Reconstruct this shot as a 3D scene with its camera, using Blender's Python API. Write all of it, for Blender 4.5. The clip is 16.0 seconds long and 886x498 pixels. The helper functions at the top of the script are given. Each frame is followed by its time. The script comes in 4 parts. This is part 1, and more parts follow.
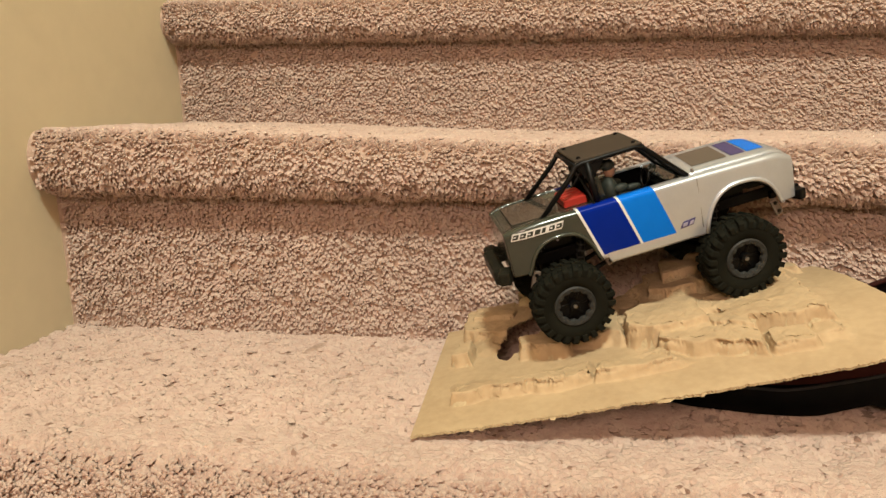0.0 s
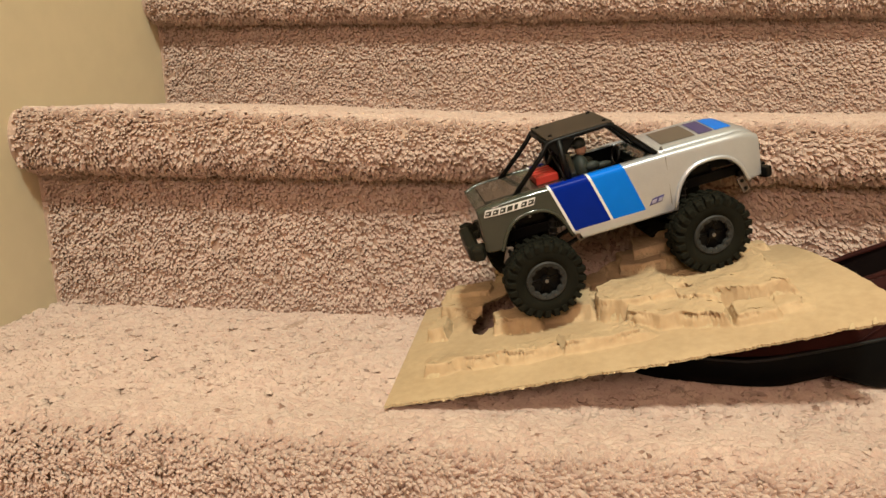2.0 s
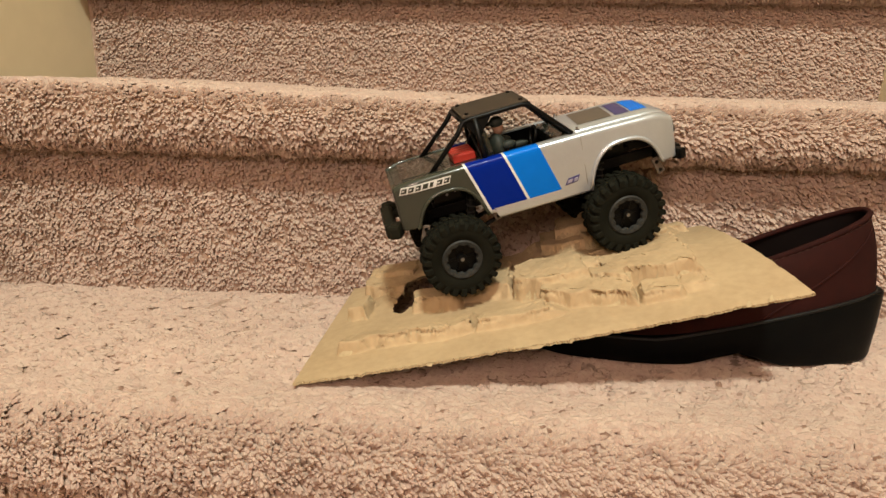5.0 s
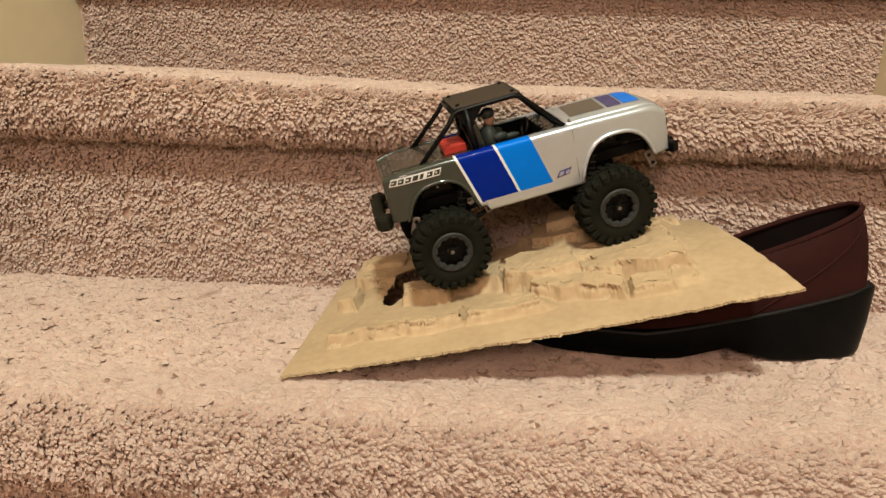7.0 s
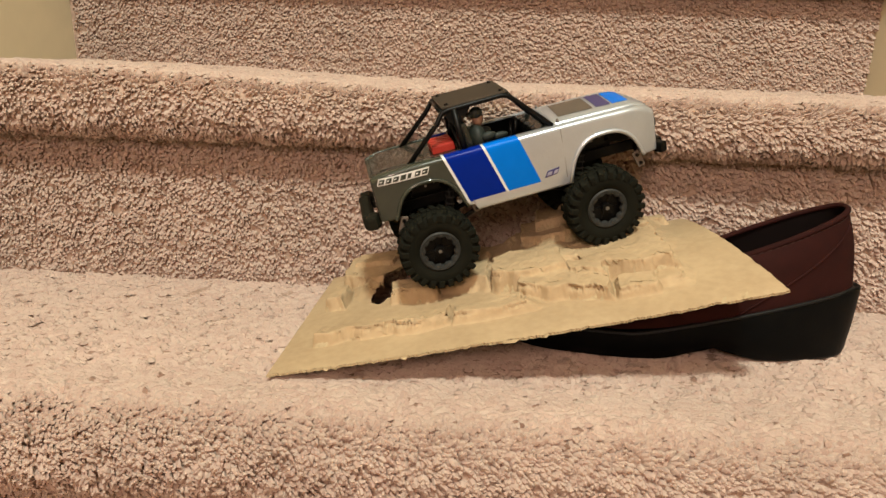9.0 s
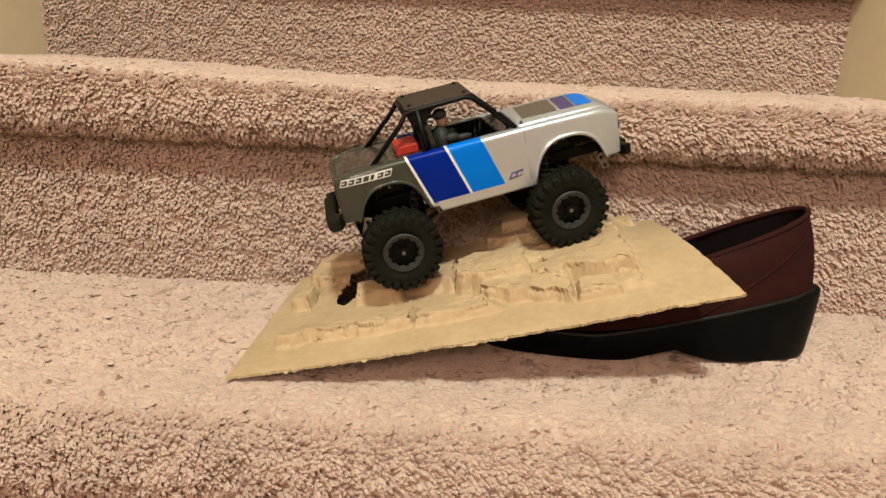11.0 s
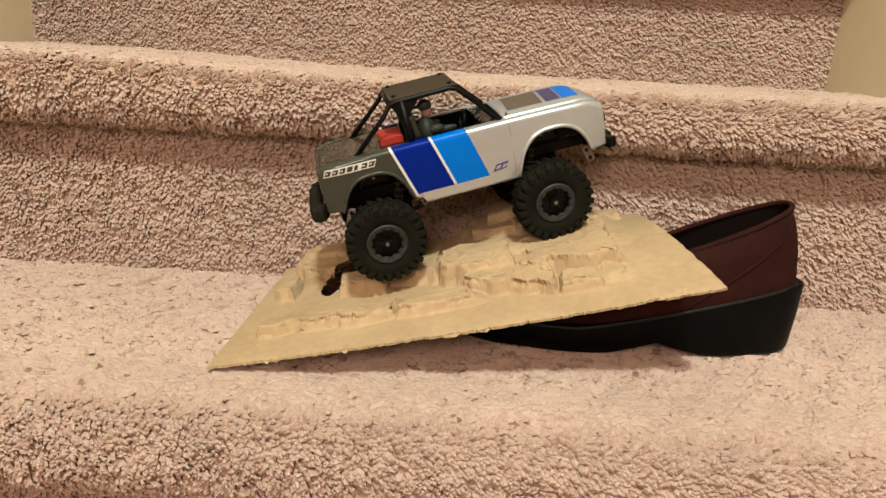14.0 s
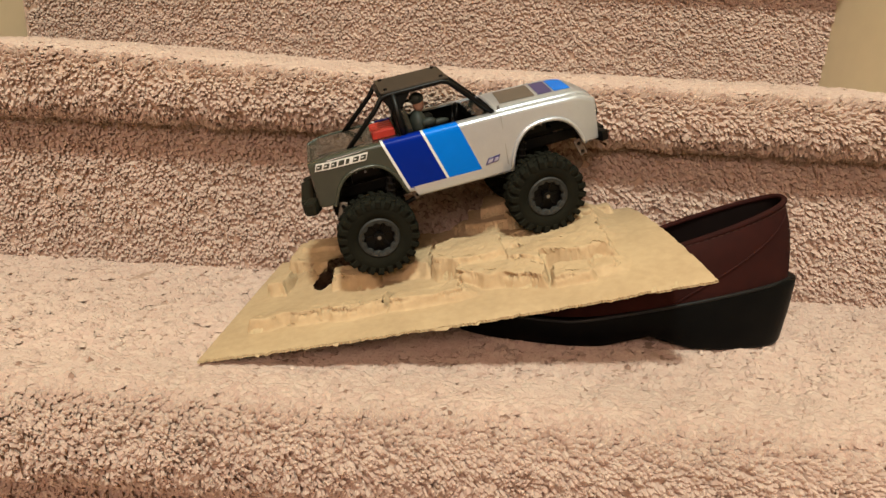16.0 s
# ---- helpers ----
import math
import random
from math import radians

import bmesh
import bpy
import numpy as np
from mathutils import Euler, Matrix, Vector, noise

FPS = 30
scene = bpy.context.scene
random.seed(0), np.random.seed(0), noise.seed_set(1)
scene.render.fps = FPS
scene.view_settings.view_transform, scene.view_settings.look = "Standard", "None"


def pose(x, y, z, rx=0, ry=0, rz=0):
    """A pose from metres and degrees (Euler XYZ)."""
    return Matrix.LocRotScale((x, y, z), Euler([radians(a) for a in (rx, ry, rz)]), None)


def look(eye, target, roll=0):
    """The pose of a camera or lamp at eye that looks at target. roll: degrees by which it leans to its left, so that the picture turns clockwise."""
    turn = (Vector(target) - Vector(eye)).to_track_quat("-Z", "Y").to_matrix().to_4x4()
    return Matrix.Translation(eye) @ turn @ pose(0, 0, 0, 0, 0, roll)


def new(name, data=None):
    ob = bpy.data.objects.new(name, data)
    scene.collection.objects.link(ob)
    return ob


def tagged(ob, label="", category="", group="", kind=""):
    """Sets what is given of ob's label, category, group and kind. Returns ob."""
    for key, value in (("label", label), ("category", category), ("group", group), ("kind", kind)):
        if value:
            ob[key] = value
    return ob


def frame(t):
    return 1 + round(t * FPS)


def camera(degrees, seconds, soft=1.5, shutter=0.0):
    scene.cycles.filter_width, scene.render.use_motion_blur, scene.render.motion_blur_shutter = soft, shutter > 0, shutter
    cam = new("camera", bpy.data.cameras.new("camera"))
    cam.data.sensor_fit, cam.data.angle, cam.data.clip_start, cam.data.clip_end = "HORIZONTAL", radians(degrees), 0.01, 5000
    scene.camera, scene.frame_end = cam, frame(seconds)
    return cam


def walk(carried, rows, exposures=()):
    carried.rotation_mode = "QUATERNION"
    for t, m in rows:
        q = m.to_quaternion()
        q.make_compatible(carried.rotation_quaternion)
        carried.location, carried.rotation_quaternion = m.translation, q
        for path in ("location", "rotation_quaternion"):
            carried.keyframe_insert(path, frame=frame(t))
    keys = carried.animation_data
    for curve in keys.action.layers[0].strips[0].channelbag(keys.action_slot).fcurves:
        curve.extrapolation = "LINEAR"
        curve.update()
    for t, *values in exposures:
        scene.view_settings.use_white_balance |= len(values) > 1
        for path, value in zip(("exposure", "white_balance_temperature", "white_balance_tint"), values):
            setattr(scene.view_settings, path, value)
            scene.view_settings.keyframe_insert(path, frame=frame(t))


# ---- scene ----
cam = camera(66.0, 16.0)
PATH = [
    (0, (0.028, -0.039, 0.218), (-0.236, 1.902, -0.184), -0.2),
    (0.5, (0.037, -0.05, 0.205), (-0.224, 1.891, -0.201), -0.4),
    (1, (0.04, -0.051, 0.211), (-0.201, 1.889, -0.213), -0.0),
    (1.5, (0.041, -0.049, 0.212), (-0.201, 1.89, -0.216), -0.3),
    (2, (0.042, -0.05, 0.212), (-0.195, 1.886, -0.227), 0.0),
    (2.5, (0.048, -0.052, 0.212), (-0.172, 1.885, -0.235), 0.1),
    (3, (0.053, -0.051, 0.211), (-0.152, 1.887, -0.239), -0.1),
    (3.5, (0.067, -0.046, 0.21), (-0.112, 1.894, -0.241), 0.2),
    (4, (0.074, -0.045, 0.208), (-0.084, 1.894, -0.259), 0.7),
    (4.5, (0.078, -0.043, 0.206), (-0.067, 1.895, -0.264), 1.2),
    (4.7, (0.081, -0.046, 0.207), (-0.062, 1.891, -0.27), 1.1),
    (6.8, (0.08, -0.041, 0.202), (-0.038, 1.895, -0.287), 1.6),
    (7, (0.085, -0.041, 0.208), (-0.042, 1.889, -0.302), 1.5),
    (7.5, (0.087, -0.041, 0.209), (-0.039, 1.887, -0.309), 1.6),
    (8, (0.087, -0.042, 0.209), (-0.035, 1.884, -0.316), 1.9),
    (8.5, (0.087, -0.042, 0.208), (-0.034, 1.883, -0.322), 2.1),
    (9, (0.091, -0.04, 0.212), (-0.023, 1.886, -0.314), 1.9),
    (11.3, (0.111, -0.037, 0.218), (0.036, 1.885, -0.331), 2.4),
    (11.5, (0.112, -0.037, 0.218), (0.033, 1.882, -0.338), 2.6),
    (12, (0.113, -0.037, 0.215), (0.04, 1.881, -0.346), 2.9),
    (12.5, (0.115, -0.036, 0.216), (0.046, 1.882, -0.346), 2.9),
    (13, (0.116, -0.036, 0.218), (0.048, 1.884, -0.341), 2.8),
    (13.5, (0.118, -0.036, 0.217), (0.05, 1.884, -0.341), 2.8),
    (14, (0.119, -0.036, 0.217), (0.052, 1.883, -0.343), 2.9),
    (14.5, (0.119, -0.035, 0.216), (0.052, 1.882, -0.352), 2.9),
    (15, (0.121, -0.034, 0.217), (0.056, 1.882, -0.352), 2.6),
    (15.5, (0.123, -0.036, 0.216), (0.058, 1.882, -0.35), 2.7),
    (16, (0.124, -0.036, 0.214), (0.062, 1.882, -0.352), 2.9),
]
walk(cam, [(t, look(eye, target, roll)) for t, eye, target, roll in PATH],
     exposures=[(0, -0.10, 6750, 11), (2, -0.12, 6750, 11), (4.5, -0.20, 6700, 11), (7, -0.18, 6500, 10), (9, -0.16, 6450, 10), (11.3, -0.12, 6450, 10), (16, -0.11, 6450, 10)])

# ---- light ----
world = bpy.data.worlds.new("dim_indoor")
scene.world = world
world.use_nodes = True
world.node_tree.nodes["Background"].inputs[0].default_value = (1.0, 0.8, 0.6, 1)
world.node_tree.nodes["Background"].inputs[1].default_value = 0.01


def ceiling_lamp(name, eye, target, size, watts, colour):
    data = bpy.data.lights.new(name, "AREA")
    data.shape, data.size, data.energy, data.color = "DISK", size, watts, colour
    ob = new(name, data)
    ob.matrix_world = look(eye, target)
    return ob


ceiling_lamp("ceiling_lamp", (0.18, -0.94, 2.42), (0.15, 0.45, 0.0), 0.30, 91.0, (0.94, 1.0, 0.86))
# added fill from the front: an unseen warm disk that brightens the risers
ceiling_lamp("front_fill", (-0.35, -3.2, 1.85), (0.05, 0.6, 0.1), 1.30, 91.0, (1.0, 0.715, 0.575))

# ---- materials ----


def mat(name, colour, rough=0.6, metal=0.0, grain=0.0, scale=200.0, second=None, bump=0.0, bump_scale=300.0, coat=0.0, sheen=0.0, spec=None):
    """A surface with noise between two tones, and fine relief."""
    m = bpy.data.materials.new(name)
    m.use_nodes = True
    nt = m.node_tree
    b = nt.nodes["Principled BSDF"]
    b.inputs["Base Color"].default_value = (*colour, 1)
    b.inputs["Roughness"].default_value = rough
    b.inputs["Metallic"].default_value = metal
    b.inputs["Coat Weight"].default_value = coat
    b.inputs["Sheen Weight"].default_value = sheen
    b.inputs["Specular IOR Level"].default_value = spec if spec is not None else 0.12 if max(colour) < 0.02 else 0.22 if max(colour) < 0.08 else 0.4
    tc = nt.nodes.new("ShaderNodeTexCoord")
    if grain or second:
        n1 = nt.nodes.new("ShaderNodeTexNoise")
        n1.inputs["Scale"].default_value, n1.inputs["Detail"].default_value = scale, 6
        nt.links.new(tc.outputs["Object"], n1.inputs["Vector"])
        n2 = nt.nodes.new("ShaderNodeTexNoise")
        n2.inputs["Scale"].default_value, n2.inputs["Detail"].default_value = scale / 7, 3
        nt.links.new(tc.outputs["Object"], n2.inputs["Vector"])
        add = nt.nodes.new("ShaderNodeMath")
        add.operation = "ADD"
        nt.links.new(n1.outputs["Fac"], add.inputs[0])
        nt.links.new(n2.outputs["Fac"], add.inputs[1])
        ramp = nt.nodes.new("ShaderNodeMapRange")
        ramp.inputs[1].default_value, ramp.inputs[2].default_value = 0.75, 1.25
        nt.links.new(add.outputs[0], ramp.inputs[0])
        mix = nt.nodes.new("ShaderNodeMix")
        mix.data_type = "RGBA"
        other = second or tuple(c * (1 - grain) for c in colour)
        mix.inputs["A"].default_value, mix.inputs["B"].default_value = (*colour, 1), (*other, 1)
        nt.links.new(ramp.outputs[0], mix.inputs["Factor"])
        nt.links.new(mix.outputs["Result"], b.inputs["Base Color"])
    if bump:
        n3 = nt.nodes.new("ShaderNodeTexNoise")
        n3.inputs["Scale"].default_value, n3.inputs["Detail"].default_value = bump_scale, 5
        nt.links.new(tc.outputs["Object"], n3.inputs["Vector"])
        bp = nt.nodes.new("ShaderNodeBump")
        bp.inputs["Strength"].default_value, bp.inputs["Distance"].default_value = bump, 0.001
        nt.links.new(n3.outputs["Fac"], bp.inputs["Height"])
        nt.links.new(bp.outputs["Normal"], b.inputs["Normal"])
    return m


def pile_material(name, light, pink, dark, warm):
    """Yarn whose tone changes from tuft to tuft, with a fibrous grain."""
    m = mat(name, light, 1.0, spec=0.03)
    nt = m.node_tree
    b = nt.nodes["Principled BSDF"]
    geo = nt.nodes.new("ShaderNodeNewGeometry")
    ramp = nt.nodes.new("ShaderNodeValToRGB")
    e = ramp.color_ramp.elements
    e[0].position, e[0].color = 0.0, (*dark, 1)
    e[1].position, e[1].color = 1.0, (*light, 1)
    for p, c in ((0.004, dark), (0.012, pink), (0.5, tuple((x + y) / 2 for x, y in zip(light, pink)))):
        k = e.new(p)
        k.color = (*c, 1)
    nt.links.new(geo.outputs["Random Per Island"], ramp.inputs[0])
    tc = nt.nodes.new("ShaderNodeTexCoord")
    n = nt.nodes.new("ShaderNodeTexNoise")
    n.inputs["Scale"].default_value, n.inputs["Detail"].default_value = 900, 3
    nt.links.new(tc.outputs["Object"], n.inputs["Vector"])
    big = nt.nodes.new("ShaderNodeTexNoise")
    big.inputs["Scale"].default_value, big.inputs["Detail"].default_value = 9, 3
    nt.links.new(tc.outputs["Object"], big.inputs["Vector"])
    mul = nt.nodes.new("ShaderNodeMix")
    mul.data_type, mul.blend_type = "RGBA", "MULTIPLY"
    mul.inputs["Factor"].default_value = 0.35
    nt.links.new(ramp.outputs[0], mul.inputs["A"])
    nt.links.new(n.outputs["Fac"], mul.inputs["B"])
    mul2 = nt.nodes.new("ShaderNodeMix")
    mul2.data_type, mul2.blend_type = "RGBA", "MULTIPLY"
    mul2.inputs["Factor"].default_value = 0.25
    nt.links.new(mul.outputs["Result"], mul2.inputs["A"])
    nt.links.new(big.outputs["Fac"], mul2.inputs["B"])
    nt.links.new(mul2.outputs["Result"], b.inputs["Base Color"])
    fibre = nt.nodes.new("ShaderNodeTexNoise")
    fibre.inputs["Scale"].default_value, fibre.inputs["Detail"].default_value = 1600, 4
    nt.links.new(tc.outputs["Object"], fibre.inputs["Vector"])
    bp = nt.nodes.new("ShaderNodeBump")
    bp.inputs["Strength"].default_value, bp.inputs["Distance"].default_value = 0.25, 0.0006
    nt.links.new(fibre.outputs["Fac"], bp.inputs["Height"])
    nt.links.new(bp.outputs["Normal"], b.inputs["Normal"])
    # loose yarn lets some light through
    through_yarn = nt.nodes.new("ShaderNodeBsdfTranslucent")
    through_yarn.inputs["Color"].default_value = (*warm, 1)
    both = nt.nodes.new("ShaderNodeMixShader")
    both.inputs[0].default_value = 0.28
    nt.links.new(b.outputs[0], both.inputs[1])
    nt.links.new(through_yarn.outputs[0], both.inputs[2])
    nt.links.new(both.outputs[0], nt.nodes["Material Output"].inputs["Surface"])
    return m


CARPET_PILE = pile_material("beige_frieze_yarn", (0.785, 0.632, 0.535), (0.675, 0.492, 0.418), (0.34, 0.22, 0.172), (0.84, 0.62, 0.49))
CARPET_BACK = mat("carpet_backing", (0.42, 0.30, 0.235), 1.0, spec=0.03, grain=0.3, scale=400)
WALL_PAINT = mat("warm_beige_wall_paint", (0.66, 0.57, 0.40), 0.6, grain=0.06, scale=40, bump=0.15, bump_scale=500)
CEILING_PAINT = mat("white_ceiling_paint", (0.624, 0.608, 0.576), 0.8, grain=0.05, scale=30, bump=0.2, bump_scale=200)
KRAFT = mat("tan_moulded_paper", (0.405, 0.292, 0.172), 0.85, second=(0.34, 0.238, 0.136), scale=160, bump=0.35, bump_scale=330)
KRAFT_EDGE = mat("raw_cardboard_edge", (0.416, 0.32, 0.192), 0.9, second=(0.304, 0.224, 0.128), scale=500, bump=0.6, bump_scale=900)
SUEDE = mat("dark_burgundy_nubuck", (0.025, 0.0058, 0.0047), 0.85, spec=0.1, second=(0.015, 0.0040, 0.0034), scale=70, bump=0.3, bump_scale=1500)
LINING = mat("black_shoe_lining", (0.0056, 0.00336, 0.0032), 0.8, spec=0.05, grain=0.3, scale=80)
SOLE = mat("black_rubber_sole", (0.0022, 0.0024, 0.0026), 0.40, spec=0.06, second=(0.004, 0.0040, 0.0038), scale=60, bump=0.12, bump_scale=600)
WELT = mat("black_rubber_welt", (0.010, 0.010, 0.010), 0.40, spec=0.2, grain=0.2, scale=90)
THREAD = mat("brown_stitching_thread", (0.045, 0.018, 0.014), 0.8, grain=0.3, scale=900)
TYRE = mat("black_tyre_rubber", (0.0062, 0.0064, 0.0042), 0.8, spec=0.06, second=(0.010, 0.0098, 0.0066), scale=150, bump=0.2, bump_scale=1200)
RIM_GREY = mat("grey_plastic_beadlock", (0.0272, 0.028, 0.0264), 0.55, grain=0.3, scale=400)
BLACK = mat("black_plastic", (0.0032, 0.0032, 0.0032), 0.40, grain=0.3, scale=300, spec=0.14)
CHROME = mat("steel_fastener", (0.24, 0.24, 0.248), 0.45, metal=1.0)
SILVER = mat("silver_body_paint", (0.50, 0.535, 0.585), 0.30, metal=0.65, grain=0.06, scale=900, coat=0.3)
GREEN_GREY = mat("dark_grey_green_paint", (0.0304, 0.0344, 0.0256), 0.24, grain=0.12, scale=200, coat=0.7)
GREEN_DARK = mat("glossy_dark_green_plastic", (0.009, 0.011, 0.009), 0.25, grain=0.2, scale=200, spec=0.5, coat=0.4)
BED_BROWN = mat("glossy_brown_bed_lining", (0.040, 0.034, 0.026), 0.22, grain=0.25, scale=120, spec=0.5, coat=0.5)
DARK_BLUE = mat("dark_blue_decal", (0.0008, 0.014, 0.20), 0.28, grain=0.08, scale=150, spec=0.05, coat=0.06)
LIGHT_BLUE = mat("bright_blue_decal", (0.0008, 0.136, 0.592), 0.28, grain=0.08, scale=150, spec=0.05, coat=0.06)
WHITE = mat("white_decal", (0.6, 0.592, 0.576), 0.45, grain=0.08, scale=300)
LILAC = mat("pale_lilac_decal", (0.30, 0.28, 0.36), 0.4, grain=0.1, scale=200)
PURPLE = mat("violet_blue_decal", (0.048, 0.04, 0.128), 0.4, grain=0.1, scale=200)
TAUPE = mat("taupe_decal", (0.096, 0.076, 0.06), 0.4, grain=0.1, scale=200)
RED = mat("red_plastic_pack", (0.34, 0.025, 0.016), 0.4, grain=0.15, scale=200)
SKIN_TONE = mat("tan_figure_plastic", (0.24, 0.136, 0.092), 0.6, grain=0.1, scale=300)
LINK_TAN = mat("tan_grey_suspension_plastic", (0.128, 0.1, 0.08), 0.5, grain=0.25, scale=300)
FIGURE_GREEN = mat("dark_green_figure_plastic", (0.018, 0.023, 0.019), 0.55, grain=0.2, scale=300)
BUMPER_DARK = mat("dark_olive_bumper_plastic", (0.012, 0.012, 0.008), 0.45, grain=0.25, scale=200)
GLASS_LIGHT = mat("dark_headlight_lens", (0.032, 0.032, 0.032), 0.15, coat=0.6)

# ---- mesh helpers ----


def link_mesh(name, verts, faces, material, parent=None, smooth=True):
    me = bpy.data.meshes.new(name)
    me.from_pydata([tuple(v) for v in verts], [], [tuple(f) for f in faces])
    me.materials.append(material)
    me.polygons.foreach_set("use_smooth", [smooth] * len(me.polygons))
    me.update()
    ob = new(name, me)
    ob.parent = parent
    return ob


def part(name, bm, material, parent=None, label="", smooth=False):
    me = bpy.data.meshes.new(name)
    bmesh.ops.recalc_face_normals(bm, faces=bm.faces)
    bm.to_mesh(me)
    bm.free()
    me.materials.append(material)
    me.polygons.foreach_set("use_smooth", [smooth] * len(me.polygons))
    ob = new(name, me)
    ob.parent = parent
    return tagged(ob, label)


def add_box(bm, centre, size, bevel=0.0, turn=None, segments=2):
    r = bmesh.ops.create_cube(bm, size=1.0)
    m = Matrix.Translation(centre) @ (turn.to_4x4() if turn else Matrix.Identity(4)) @ Matrix.Diagonal((*size, 1))
    bmesh.ops.transform(bm, matrix=m, verts=r["verts"])
    if bevel:
        edges = list({e for v in r["verts"] for e in v.link_edges})
        bmesh.ops.bevel(bm, geom=edges, offset=bevel, segments=segments, affect="EDGES", profile=0.6)
    return bm


def boxed(name, centre, size, material, parent=None, bevel=0.0, label="", turn=None):
    return part(name, add_box(bmesh.new(), centre, size, bevel, turn), material, parent, label, smooth=False)


def add_tube(bm, points, radius, seg=8, closed=False):
    """A round tube through the points."""
    pts = [Vector(p) for p in points]
    n = len(pts)
    rings = []
    ref = Vector((0.13, 0.91, 0.39))
    for i, p in enumerate(pts):
        a = pts[(i - 1) % n] if closed or i else pts[0]
        b = pts[(i + 1) % n] if closed or i < n - 1 else pts[-1]
        d = (b - a).normalized()
        side = d.cross(ref).normalized()
        ref = side.cross(d).normalized()
        r = radius[i] if isinstance(radius, (list, tuple)) else radius
        rings.append([bm.verts.new(p + (side * math.cos(t) + ref * math.sin(t)) * r) for t in (2 * math.pi * k / seg for k in range(seg))])
    for i in range(n if closed else n - 1):
        a, b = rings[i], rings[(i + 1) % n]
        for k in range(seg):
            bm.faces.new((a[k], a[(k + 1) % seg], b[(k + 1) % seg], b[k]))
    if not closed:
        bm.faces.new(rings[0][::-1])
        bm.faces.new(rings[-1])
    return bm


def tube(name, points, radius, material, parent=None, seg=8, closed=False, label=""):
    return part(name, add_tube(bmesh.new(), points, radius, seg, closed), material, parent, label, smooth=True)


def add_disc(bm, centre, axis, radius, depth, seg=24, top=None):
    """A short cylinder or cone along axis."""
    q = Vector(axis).to_track_quat("Z", "Y").to_matrix().to_4x4()
    r = bmesh.ops.create_cone(bm, cap_ends=True, segments=seg, radius1=radius, radius2=radius if top is None else top, depth=depth)
    bmesh.ops.transform(bm, matrix=Matrix.Translation(centre) @ q, verts=r["verts"])
    return bm


def thing(name, label, category, m=None, group=""):
    ob = new(name)
    if m is not None:
        ob.matrix_world = m
    return tagged(ob, label, category, group)


# ---- staircase and walls ----
RUN, RISE, RISER_Y = 0.265, 0.19, 0.600
LEFT, RIGHT = -0.458, 0.556
NOSE_R, NOSE_OUT, PILE = 0.027, 0.040, 0.0020


def level(k):
    """Height of tread k; the upper steps are a little lower than the first."""
    return k * RISE - (0.022 if k > 1 else 0.0)


def stair_profile(k0, k1):
    """The carpet's surface in (y, z), up the stairs, from the foot of riser k0 to the back of tread k1."""
    pts = []
    for k in range(k0, k1 + 1):
        y, top = RISER_Y + (k - 1) * RUN + (0.037 if k < 1 else 0.0), level(k)
        foot = 0.0 if k != 1 else -0.006
        nose, out = (0.039, 0.049) if k == 0 else (NOSE_R, NOSE_OUT)
        cy, cz = y - out + nose, top - nose
        pts += [(y, level(k - 1) + foot), (y - 0.002, level(k - 1) + 0.04), (y - 0.005, cz - nose - 0.006)]
        for a in range(-100, 91, 10):
            t = radians(180 - a)
            pts.append((cy + nose * math.cos(t), cz + nose * math.sin(t)))
        back = -0.006 if k == 0 else 0.0
        pts += [(cy + 0.012, top), (cy + 0.024, top), (cy + 0.08, top), (cy + 0.16, top + back * 0.5)]
    pts.append((RISER_Y + k1 * RUN if k1 < 6 else 2.49, level(k1)))
    return pts


def swell(x, y, z):
    """The carpet of the upper step is bunched up a little towards the left wall, and no step is quite even."""
    f = np.clip((0.05 - x) / 0.42, 0, 1)
    bunch = 0.0105 * f * f * (3 - 2 * f) * np.clip((z - 0.145) / 0.04, 0, 1) * (z < 0.215) * (y < 0.87)
    uneven = np.sin(61 * x + 40 * y) + np.sin(97 * x - 75 * y + 1) + np.sin(143 * x + 31 * y + 90 * z + 2) + np.sin(230 * x - 160 * y + 4)
    return bunch + 0.00055 * uneven


def carpet_base():
    pts = stair_profile(-3, 6)
    n = len(pts)
    off = []
    for i, (y, z) in enumerate(pts):
        a, b = pts[max(i - 1, 0)], pts[min(i + 1, n - 1)]
        d = Vector((b[0] - a[0], b[1] - a[1])).normalized()
        off.append((y + d[1] * PILE, z - d[0] * PILE))
    cols = 60
    xs = [LEFT + (RIGHT - LEFT) * c / cols for c in range(cols + 1)]
    verts, faces = [], []
    for y, z in off:
        verts += [(x, y, z + float(swell(x, y, z + PILE))) for x in xs]
    w = cols + 1
    for i in range(n - 1):
        faces += [(w * i + c, w * i + c + 1, w * i + w + c + 1, w * i + w + c) for c in range(cols)]
    base = len(verts)
    for y, z in ((off[0][0] + 0.10, off[0][1] - 0.16), (off[-1][0] + 0.10, off[-1][1] - 0.16)):
        verts += [(LEFT, y, z), (RIGHT, y, z)]
    e = w * (n - 1)
    faces += [(0, w - 1, base + 1, base), (e, e + w - 1, base + 3, base + 2)]
    return link_mesh("staircase", verts, faces, CARPET_BACK, smooth=False)


stairs = tagged(carpet_base(), "carpeted staircase with beige pink carpet and rounded nosings", "stairs", kind="structure")


def ease(t):
    t = np.clip(t, 0, 1)
    return t * t * (3 - 2 * t)


